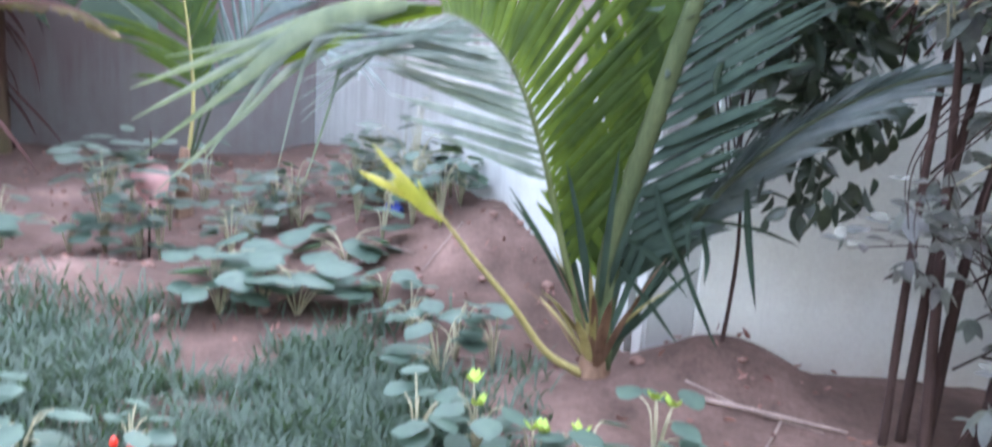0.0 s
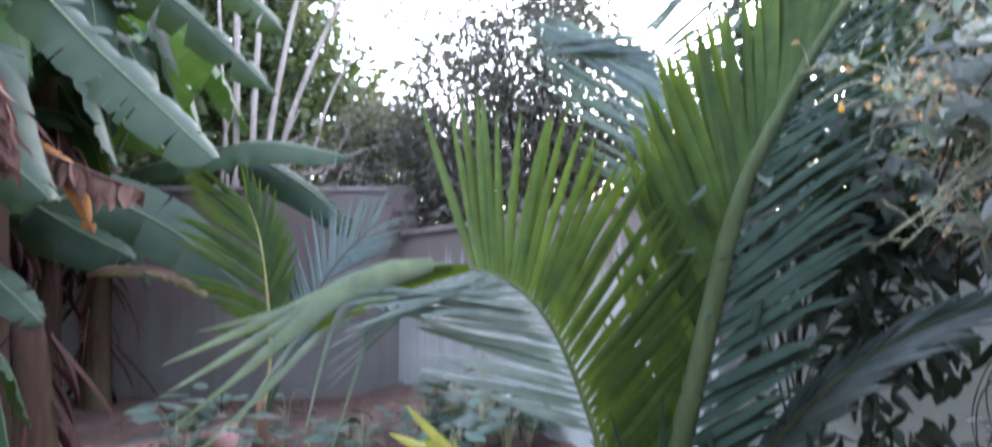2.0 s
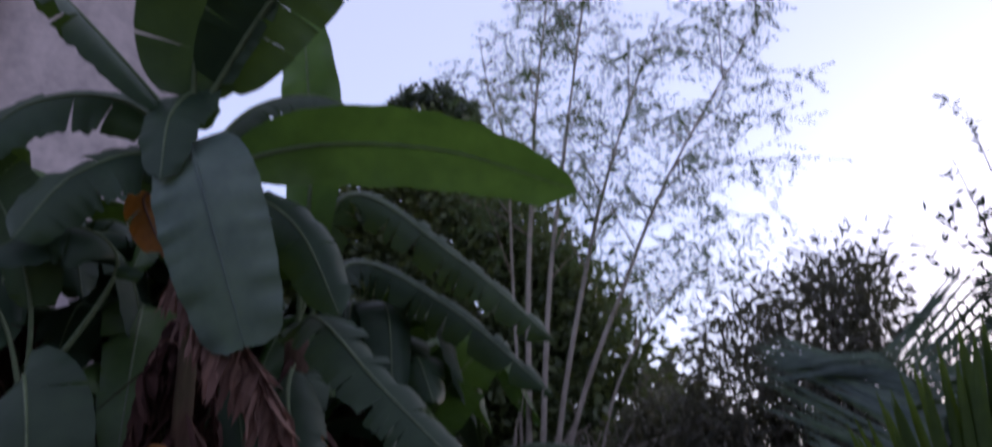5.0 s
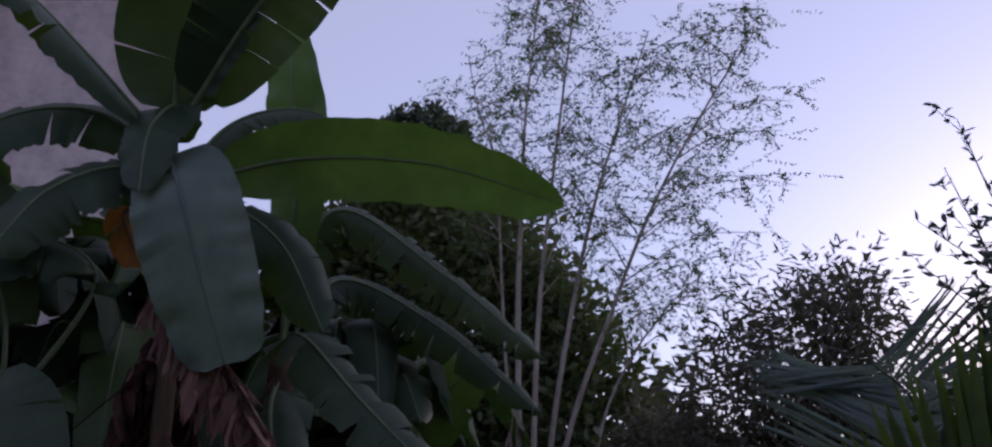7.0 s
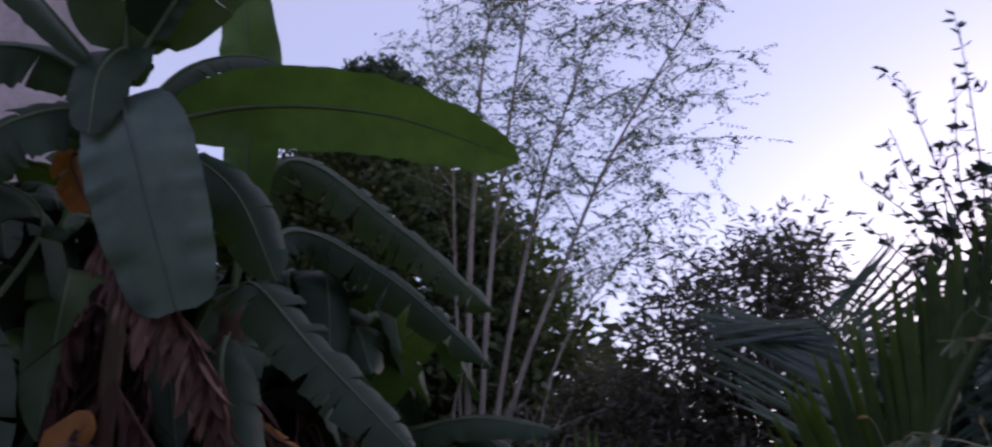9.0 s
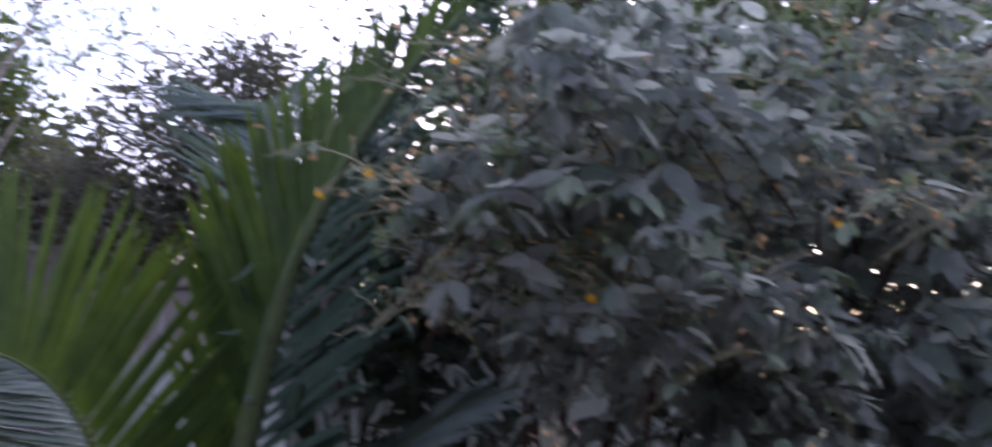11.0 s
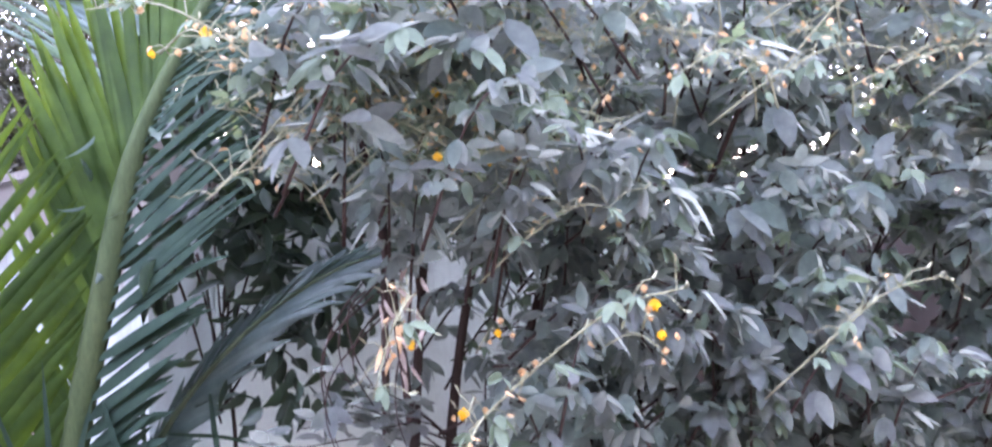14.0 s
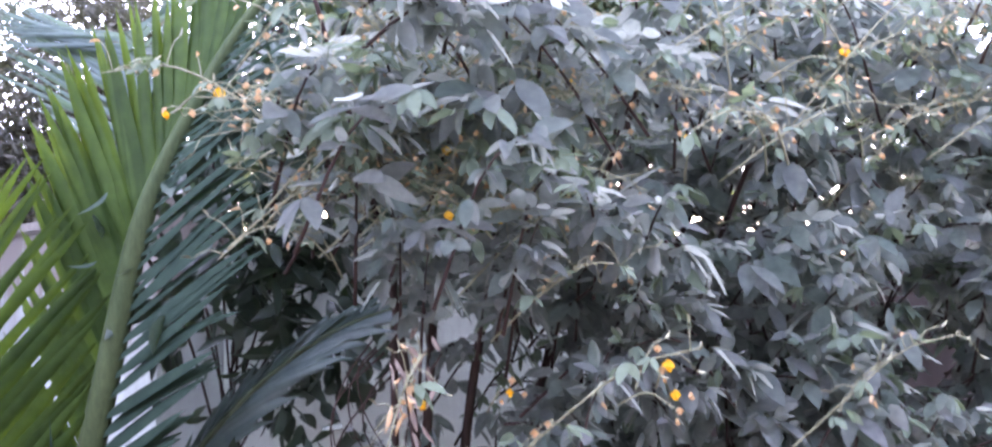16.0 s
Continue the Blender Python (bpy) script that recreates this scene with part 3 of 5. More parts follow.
# pale reflector added out of view, lower, to brighten shrubs and front wall
build_wall("wall_house_pale", (0.2, -1.6), (9.0, -1.6), 3.4, WALL_PALE, "unseen pale wall added to reflect fill light on the shrubs")
build_pillar("wall_pillar", 0.88, 3.66, 1.72, WALL_SHADED, "square pale green plastered pillar at the wall's corner")
build_pillar("wall_pillar_back", -1.52, 9.0, 2.2, WALL_OLD, "square stained plaster pillar at the wall's end")


# ---- coconut palms ----
DROOPING = [([(0.97, 3.02, 0.87), (1.0, 3.0, 0.67), (1.04, 2.98, 0.45)], 0.034), ([(0.66, 3.05, 0.86), (0.71, 3.02, 0.71), (0.77, 3.0, 0.58)], 0.036), ([(0.84, 3.05, 0.72), (0.86, 3.0, 0.62), (0.85, 2.98, 0.53)], 0.03),
            ([(0.84, 3.05, 0.75), (1.01, 3.0, 0.74), (1.16, 2.96, 0.69)], 0.022), ([(0.92, 3.05, 0.83), (1.03, 3.02, 0.87), (1.13, 3.0, 0.84)], 0.02), ([(0.77, 3.1, 0.9), (0.78, 3.02, 0.77), (0.79, 3.0, 0.6)], 0.036),
            ([(0.57, 3.1, 0.55), (0.68, 3.02, 0.44), (0.78, 2.98, 0.31)], 0.026), ([(0.57, 3.1, 0.66), (0.69, 3.02, 0.6), (0.80, 2.98, 0.48)], 0.028), ([(0.76, 3.1, 0.66), (0.84, 3.02, 0.47), (0.92, 2.98, 0.3)], 0.026)]
def near_palm():
    rng = random.Random(11)
    palm = empty("coconut_palm", 0.52, 3.15, ground_height(0.52, 3.15))
    tagged(palm, "young coconut palm with bright green arching fronds in garden soil", "palm tree")
    z0 = ground_height(0.52, 3.15) - 0.05
    tube("trunk", [(0.52, 3.15, z0), (0.52, 3.14, z0 + 0.14), (0.53, 3.13, z0 + 0.22)], 0.075, 0.03, HUSK, palm, 10, 14, "fibrous brown stub of a trunk", wob=0.08, rng=rng)
    # frond that arches over to the left, sky sheen coloured into one row
    palm_frond([(0.50, 3.14, 0.15), (0.36, 3.11, 0.61), (0.26, 3.04, 0.94), (0.15, 2.98, 1.2), (0.02, 2.92, 1.34), (-0.12, 2.86, 1.385), (-0.30, 2.79, 1.34)],
               (0.05, -0.88, 0.45), palm, PALM, RACHIS_GREEN, rng, 52, (0.61, 0.54), (0.04, 0.12), (0.1, 0.1), 0.15, 0.046, 0.016, angle=(50, 78), angle_b=(58, 30), stop=(0.82, 0.93), twist=(5, -50), tip_keep=1.05, material_b=PALM_PALE, start_b=0.29)
    # closed sheaf of leaflets at the tip of that frond, paler for the sheen
    tip = empty_part("tip_sheaf", palm)
    for a, b, c, w in [((-0.20, 2.74, 1.39), (-0.50, 2.57, 1.25), (-0.75, 2.40, 1.03), 0.085), ((-0.22, 2.75, 1.385), (-0.56, 2.60, 1.27), (-0.92, 2.46, 1.11), 0.05),
                       ((-0.24, 2.74, 1.38), (-0.56, 2.58, 1.24), (-0.90, 2.42, 1.03), 0.05), ((-0.3, 2.72, 1.36), (-0.56, 2.56, 1.2), (-0.86, 2.37, 0.94), 0.045),
                       ((-0.34, 2.70, 1.34), (-0.47, 2.60, 1.2), (-0.53, 2.51, 0.89), 0.04), ((-0.34, 2.68, 1.34), (-0.54, 2.56, 1.19), (-0.71, 2.41, 0.92), 0.045),
                       ((-0.42, 2.66, 1.24), (-0.62, 2.52, 1.05), (-0.83, 2.4, 0.84), 0.03), ((-0.36, 2.68, 1.24), (-0.4, 2.6, 1.07), (-0.47, 2.54, 0.82), 0.03),
                       ((-0.15, 2.78, 1.39), (-0.45, 2.66, 1.3), (-0.84, 2.5, 1.2), 0.04), ((-0.1, 2.8, 1.385), (-0.4, 2.68, 1.27), (-0.7, 2.52, 1.13), 0.05)]:
        raw("leaflet", *ribbon_data([a, ((a[0] + b[0]) / 2, (a[1] + b[1]) / 2, (a[2] + b[2]) / 2 + 0.02), b, c], w * 1.25, (0.15, -0.45, 0.85), fold=rng.uniform(0.2, 0.4)), PALM if w == 0.05 and a[0] > -0.2 else PALM_PALE, tip)
    # tall upright frond; shade of its right row is put into darker leaflets
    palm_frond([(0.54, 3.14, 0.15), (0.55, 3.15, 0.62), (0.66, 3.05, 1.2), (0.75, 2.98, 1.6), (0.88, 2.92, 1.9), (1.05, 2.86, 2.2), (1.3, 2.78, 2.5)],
               (-0.25, -0.75, 0.6), palm, PALM_SHADED, RACHIS_MID, rng, 92, (0.60, 0.65), (0.35, 0.03), (0.15, 0.15), 0.13, 0.064, 0.046, power=1.5, angle=(46, 30), angle_b=(46, 14), twist=(-30, 8), tip_keep=0.42, material_b=PALM, thin=0.62, skip=2)
    # frond that leans to the right, leaflets half closed
    palm_frond([(0.56, 3.14, 0.15), (0.66, 3.15, 0.4), (0.77, 3.12, 0.64), (0.92, 3.07, 0.88), (1.12, 2.97, 1.1), (1.33, 2.86, 1.25), (1.56, 2.72, 1.34)],
               (-0.5, -0.45, 0.75), palm, PALM_BLUE, RACHIS, rng, 58, (0.36, 0.30), (0.55, 0.2), (-0.55, 0.3), 0.30, 0.040, 0.022, angle=(20, 6), angle_b=(9, 4), single=False)
    # old yellow frond
    palm_frond([(0.48, 3.13, 0.12), (0.33, 3.07, 0.22), (0.19, 3.0, 0.41), (0.05, 2.93, 0.58), (-0.08, 2.85, 0.75), (-0.16, 2.82, 0.82)],
               (0.5, -0.5, 0.7), palm, PALM_OLD, RACHIS_OLD, rng, 2, (0.30, 0.34), (0.1, 0.15), (0.1, 0.1), 0.78, 0.066, 0.020, angle=(8, 3), angle_b=(17, 12), label="yellowing old frond")
    # leaflets that droop from the lower stalks before the wall, shade in their colour
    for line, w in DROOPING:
        raw("leaflet", *ribbon_data(line, w, (0.4, -0.6, 0.5), n=8, fold=0.25), PALM_SHADED, palm)
    # dry leaf bases and fibre round the foot, and short shade-coloured leaflets between the stalks
    for k in range(16):
        a = rng.uniform(0, 6.28)
        out = Vector((math.cos(a), math.sin(a), 0))
        p = Vector((0.52, 3.14, z0 + rng.uniform(0.05, 0.22))) + out * 0.05
        raw("leaf_base", *blade_data(p, out * rng.uniform(0.2, 0.9) + Vector((0, 0, 1)), (-out.y, out.x, 0), rng.uniform(0.2, 0.5), rng.uniform(0.02, 0.05), 0.7, 0.2, 7), HUSK if k % 2 else RACHIS_OLD, palm, "dry fibrous leaf base")
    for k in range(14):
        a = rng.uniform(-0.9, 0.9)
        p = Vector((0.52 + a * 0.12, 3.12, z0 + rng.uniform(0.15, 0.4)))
        raw("leaflet", *blade_data(p, (a, rng.uniform(-0.3, 0.3), 1.1), (0.7, -0.5, 0), rng.uniform(0.35, 0.7), 0.028, 0.35, 0.2, 7), PALM_SHADED, palm)
    settle(palm)


def back_palm():
    rng = random.Random(23)
    palm = empty("coconut_palm", 0.95, 4.6)
    tagged(palm, "taller coconut palm with blue-green fronds beyond the pale wall", "palm tree")
    tube("trunk", [(0.95, 4.6, -0.1), (0.92, 4.6, 0.4), (0.88, 4.58, 0.8)], 0.1, 0.06, HUSK, palm, 10, 12, "fibrous brown trunk", wob=0.08, rng=rng)
    palm_frond([(0.88, 4.58, 0.7), (0.83, 4.58, 1.4), (0.75, 4.62, 2.05), (0.66, 4.65, 2.42), (0.50, 4.60, 2.60)],
               (0.1, -0.95, 0.2), palm, PALM_BLUE, RACHIS, rng, 70, (0.95, 0.9), (0.12, 0.12), (0.05, 0.05), 0.3, 0.027, 0.02, single=False, angle=(58, 98), angle_b=(52, 44), tip_keep=0.55)
    palm_frond([(0.9, 4.58, 0.7), (1.1, 4.45, 1.4), (1.3, 4.2, 1.85), (1.6, 3.95, 2.05)],
               (-0.4, -0.5, 0.8), palm, PALM_BLUE, RACHIS, rng, 40, (0.6, 0.6), (0.6, 0.6), (0.15, 0.15), 0.3, 0.032, 0.018, single=False)
    settle(palm)


def small_palm():
    rng = random.Random(31)
    palm = empty("coconut_palm", -1.85, 5.8, ground_height(-1.85, 5.8))
    tagged(palm, "small coconut palm seedling with a brown-ribbed frond near the bananas", "palm tree")
    tube("trunk", [(-1.85, 5.8, -0.1), (-1.85, 5.8, 0.2), (-1.84, 5.79, 0.5)], 0.07, 0.035, HUSK, palm, 8, 10)
    palm_frond([(-1.84, 5.8, 0.3), (-1.79, 5.79, 0.8), (-1.82, 5.78, 1.25), (-1.88, 5.78, 1.6), (-1.95, 5.76, 1.8)],
               (0.1, -0.95, 0.2), palm, PALM, RACHIS_OLD, rng, 32, (0.42, 0.7), (0.2, 0.5), (-0.05, -0.05), 0.3, 0.042, 0.016, single=False, angle=(34, 12), angle_b=(62, 24), tip_keep=0.7)
    palm_frond([(-1.84, 5.8, 0.3), (-1.7, 5.76, 0.8), (-1.4, 5.7, 1.1), (-0.95, 5.6, 1.2), (-0.6, 5.5, 1.1)],
               (-0.2, -0.4, 0.9), palm, PALM_BLUE, RACHIS, rng, 36, (0.5, 0.5), (0.6, 0.6), (0.2, 0.2), 0.3, 0.028, 0.012, single=False)
    palm_frond([(-1.84, 5.8, 0.3), (-1.66, 5.85, 0.85), (-1.42, 5.9, 1.35), (-1.1, 5.9, 1.68)],
               (-0.1, -0.9, 0.4), palm, PALM_BLUE, RACHIS, rng, 34, (0.5, 0.55), (0.4, 0.4), (0.1, 0.1), 0.3, 0.03, 0.012, single=False, angle=(50, 24), angle_b=(50, 24))
    settle(palm)


near_palm()
back_palm()
small_palm()


# ---- banana plants ----
def pseudostem(pts, r0, r1, parent, rng, label=""):
    stem = tube("pseudostem", pts, r0, r1, PSEUDOSTEM, parent, 22, 16, label, wob=0.07, rng=rng)
    for k in range(26):
        line = curve_points(pts, 30)
        i = rng.randint(4, 27)
        a = rng.uniform(0, 6.28)
        out = Vector((math.cos(a), math.sin(a), 0))
        p = line[i] + out * r0 * 0.8
        v, f = blade_data(p, out * 0.5 + Vector((0, 0, -0.6)), Vector((-out.y, out.x, 0)), rng.uniform(0.25, 0.7), rng.uniform(0.02, 0.09), rng.uniform(0.8, 2.0), rng.uniform(-0.4, 0.5), 7, "strip", rng.uniform(-0.8, 0.8))
        raw("sheath", v, f, BANANA_DRY_SHADED, stem, "dry brown leaf sheath")
    return stem


def banana_front():
    rng = random.Random(41)
    plant = empty("banana_plant", -3.25, 3.95)
    tagged(plant, "tall banana plant with broad drooping leaves and brown dead ones", "banana plant")
    pseudostem([(-3.25, 3.95, -0.1), (-3.28, 3.95, 1.0), (-3.2, 3.85, 2.4), (-3.07, 3.6, 3.6)], 0.07, 0.045, plant, rng)
    L = lambda pts, nrm, w, m=BANANA, **k: banana_leaf(pts, nrm, w, plant, m, rng, **k)
    D = lambda pts, nrm, w, material=BANANA_DRY, **k: shredded_leaf(pts, nrm, w, plant, material, rng, **k)
    L([(-3.03, 3.45, 3.72), (-2.8, 3.36, 3.42), (-2.68, 3.45, 3.0), (-2.58, 3.62, 2.50)], (0.35, -0.9, 0.1), 0.60, BANANA_PALE, tears=0, sag=(0.1, 0.12), blunt=1.0, rib_mat=BANANA_PALE)
    L([(-3.06, 3.52, 3.8), (-2.87, 3.31, 4.22), (-2.57, 3.17, 4.56), (-2.3, 3.1, 4.99)], (0.4, -0.7, -0.6), 0.75, tears=3, sag=(-0.2, -0.2))
    L([(-3.02, 3.52, 3.85), (-2.47, 3.35, 4.27), (-2.11, 3.28, 4.51), (-1.72, 3.26, 4.67)], (0.4, -0.6, -0.7), 0.62, tears=4, sag=(-0.15, -0.2))
    L([(-3.1, 3.55, 3.75), (-3.29, 3.04, 4.16), (-3.43, 2.62, 4.42), (-3.63, 2.37, 4.5)], (0.3, -0.3, 0.9), 0.5, tears=6, sag=(0.3, 0.3))
    L([(-3.1, 3.7, 3.6), (-2.58, 4.05, 3.8), (-1.83, 4.3, 3.73), (-1.12, 4.58, 3.47)], (-0.1, -0.75, -0.65), 0.52, BANANA_LIT, tears=0, sag=(-0.15, -0.1))
    L([(-3.12, 3.62, 3.5), (-3.28, 3.4, 3.62), (-3.45, 3.1, 3.4), (-3.55, 2.9, 3.0)], (0.5, -0.5, 0.6), 0.5, tears=4, sag=(0.3, 0.3))
    L([(-3.12, 3.6, 3.7), (-3.0, 3.45, 3.95), (-3.0, 3.3, 3.75), (-2.95, 3.25, 3.35)], (0.2, -0.9, 0.3), 0.4, tears=2, sag=(0.2, 0.2))
    L([(-3.12, 3.6, 3.7), (-3.45, 3.3, 3.95), (-3.8, 3.0, 3.85), (-4.05, 2.8, 3.45)], (0.35, -0.75, 0.55), 0.5, tears=3, sag=(0.3, 0.4))
    L([(-3.12, 3.65, 3.6), (-3.0, 3.9, 4.05), (-2.7, 4.15, 4.2), (-2.35, 4.4, 4.05)], (0.1, -0.6, 0.8), 0.46, tears=7, sag=(0.3, 0.4))
    L([(-3.15, 3.7, 3.5), (-3.6, 3.6, 3.75), (-4.0, 3.5, 3.6), (-4.3, 3.4, 3.2)], (0.2, -0.8, 0.5), 0.52, tears=3, sag=(0.3, 0.4))
    L([(-3.15, 3.7, 3.4), (-2.95, 3.85, 3.5), (-2.7, 4.1, 3.3), (-2.5, 4.3, 2.8)], (0.3, -0.8, 0.5), 0.5, tears=6, sag=(0.3, 0.4))
    # hanging dead leaves
    D([(-3.2, 3.75, 3.1), (-3.06, 3.57, 2.94), (-2.8, 3.61, 2.71), (-2.62, 3.73, 2.46), (-2.55, 3.92, 2.16), (-2.61, 4.14, 1.72)], (0.3, -0.9, 0.3), 0.40, strips=95, lean=0.5)
    L([(-3.24, 3.86, 1.83), (-3.2, 3.6, 1.83), (-3.17, 3.52, 1.43), (-3.2, 3.56, 0.8)], (0.2, -0.95, 0.1), 0.42, BANANA_ORANGE, tears=3, sag=(0.5, 0.7), ragged=0.06, rib_mat=BANANA_DRY, name="dead_leaf", label="orange-brown withered leaf", ripple=0.04, blunt=1.0)
    L([(-3.5, 3.9, 3.58), (-3.68, 3.8, 3.56), (-3.6, 3.79, 3.38), (-3.42, 3.79, 3.14)], (0.5, -0.85, 0.15), 0.34, BANANA_ORANGE, tears=3, sag=(0.35, 0.45), ragged=0.15, rib_mat=BANANA_DRY, name="dead_leaf", label="orange-brown withered leaf")
    D([(-3.3, 4.0, 2.2), (-3.15, 4.1, 1.95), (-3.0, 4.15, 1.75), (-2.86, 4.2, 1.5)], (0.1, -0.7, 0.7), 0.3, label="grey curled dead leaf", strips=26)
    for k in range(7):
        a = rng.uniform(1.2, 4.6)
        out = Vector((math.cos(a), math.sin(a), 0))
        p = Vector((-3.22, 3.88, rng.uniform(1.5, 2.9)))
        D([p, p + out * 0.16 + Vector((0, 0, 0.06)), p + out * 0.26 + Vector((0, 0, -0.4)), p + out * 0.2 + Vector((0, 0, -rng.uniform(0.8, 1.3)))], (out.x, out.y, 0.2), 0.32, strips=30, material=BANANA_DRY_SHADED)
    settle(plant)
    stand_off(plant, 1.2, (-0.1, 0.0, 1.0))


def banana_left():
    rng = random.Random(43)
    plant = empty("banana_plant", -3.95, 3.75)
    tagged(plant, "banana plant with several petioles and a broad hanging leaf", "banana plant")
    pseudostem([(-3.95, 3.75, -0.1), (-3.93, 3.7, 0.9), (-3.9, 3.55, 1.7), (-3.86, 3.4, 2.25)], 0.14, 0.07, plant, rng)
    L = lambda pts, nrm, w, m=BANANA, **k: banana_leaf(pts, nrm, w, plant, m, rng, **k)
    L([(-3.86, 3.42, 2.2), (-3.55, 3.17, 2.34), (-3.3, 3.08, 1.9), (-3.23, 3.1, 1.1)], (0.5, -0.85, 0.15), 0.62, tears=2, sag=(0.12, 0.12), stalk=0.25)
    L([(-3.86, 3.42, 2.25), (-3.45, 3.55, 3.0), (-3.55, 3.25, 3.2), (-3.75, 2.92, 2.95)], (0.2, -0.3, 0.9), 0.55, tears=4, sag=(0.5, 0.5), stalk=0.3)
    L([(-3.88, 3.44, 2.2), (-3.8, 3.3, 2.8), (-3.9, 3.1, 3.3), (-4.1, 2.9, 3.6)], (0.3, -0.6, -0.5), 0.5, tears=5, sag=(0.2, 0.2), stalk=0.3)
    L([(-3.88, 3.44, 2.2), (-4.0, 3.3, 2.7), (-4.2, 3.1, 3.0), (-4.4, 2.9, 2.9)], (0.3, -0.6, 0.6), 0.5, tears=5, sag=(0.3, 0.3), stalk=0.3)
    settle(plant)
    stand_off(plant, 1.2, (0.4, 0.0, 1.0))


def banana_mid():
    rng = random.Random(47)
    plant = empty("banana_plant", -3.3, 5.15)
    tagged(plant, "banana plant with ragged grey-green leaves over the soil", "banana plant")
    pseudostem([(-3.3, 5.15, -0.1), (-3.3, 5.15, 0.9), (-3.3, 5.1, 1.9), (-3.3, 5.0, 2.9)], 0.15, 0.08, plant, rng)
    L = lambda pts, nrm, w, m=BANANA, **k: banana_leaf(pts, nrm, w, plant, m, rng, **k)
    L([(-3.3, 5.0, 2.8), (-2.75, 4.5, 2.86), (-2.21, 4.46, 2.4), (-1.66, 4.58, 1.88)], (0.35, -0.65, 0.65), 0.46, tears=13, sag=(0.15, 0.3), ragged=0.10, blunt=1.0, label="broad pale-backed leaf with split edge")
    L([(-3.32, 5.0, 2.9), (-2.95, 5.0, 3.86), (-2.27, 5.42, 3.43), (-1.73, 5.9, 2.89)], (0.35, -0.8, 0.5), 0.46, tears=14, sag=(0.35, 0.45), ragged=0.22)
    L([(-3.32, 5.05, 2.85), (-3.3, 5.6, 3.56), (-2.67, 6.05, 3.24), (-2.04, 6.6, 2.61)], (0.35, -0.8, 0.5), 0.5, tears=14, sag=(0.35, 0.45), ragged=0.22)
    L([(-3.3, 5.0, 2.9), (-3.05, 4.7, 3.95), (-2.97, 4.5, 4.45), (-2.94, 4.3, 5.1)], (0.3, -0.95, 0.0), 0.46, BANANA_LIT, tears=1, sag=(0.05, 0.05), label="upright young yellow-green leaf")
    L([(-3.32, 5.1, 2.6), (-3.75, 5.2, 2.2), (-3.1, 5.35, 1.66), (-2.45, 5.25, 1.36)][1:], (0.1, -0.6, 0.8), 0.5, tears=4, sag=(0.5, 0.5))
    L([(-3.3, 5.0, 2.7), (-3.0, 4.6, 2.4), (-2.7, 4.4, 1.9), (-2.4, 4.3, 1.65)], (0.1, -0.6, 0.8), 0.5, tears=4, sag=(0.5, 0.5))
    L([(-3.35, 5.2, 1.6), (-2.9, 5.5, 1.75), (-2.45, 5.75, 1.55), (-2.0, 5.95, 1.15)], (0.25, -0.85, 0.45), 0.5, tears=3, sag=(0.2, 0.2))
    L([(-3.4, 5.0, 1.3), (-3.15, 4.7, 1.35), (-2.85, 4.62, 1.2), (-2.6, 4.6, 1.0)], (0.1, -0.6, 0.8), 0.3, tears=2, sag=(0.3, 0.3))
    L([(-2.75, 5.3, 1.25), (-2.5, 5.2, 1.3), (-2.2, 5.22, 1.27), (-1.95, 5.25, 1.12)], (0.0, -0.5, 0.85), 0.11, BANANA_DULL, tears=2, sag=(0.5, 0.5), rib_mat=BANANA_DRY, name="dead_leaf", label="narrow yellow-brown drying leaf")
    L([(-3.25, 5.1, 2.4), (-3.05, 5.05, 2.1), (-2.85, 5.15, 1.9), (-2.7, 5.25, 1.5)], (0.2, -0.9, 0.3), 0.3, BANANA_ORANGE, tears=8, sag=(0.5, 0.6), ragged=0.4, rib_mat=BANANA_DRY, name="dead_leaf", label="orange-brown withered leaf")
    shredded_leaf([(-3.25, 5.1, 2.2), (-2.95, 5.1, 2.0), (-2.6, 5.15, 1.85), (-2.35, 5.2, 1.75)], (0.2, -0.5, 0.8), 0.26, plant, BANANA_DRY, rng, strips=26)
    settle(plant)
    stand_off(plant, 1.2, (0.4, 0.0, 1.0))


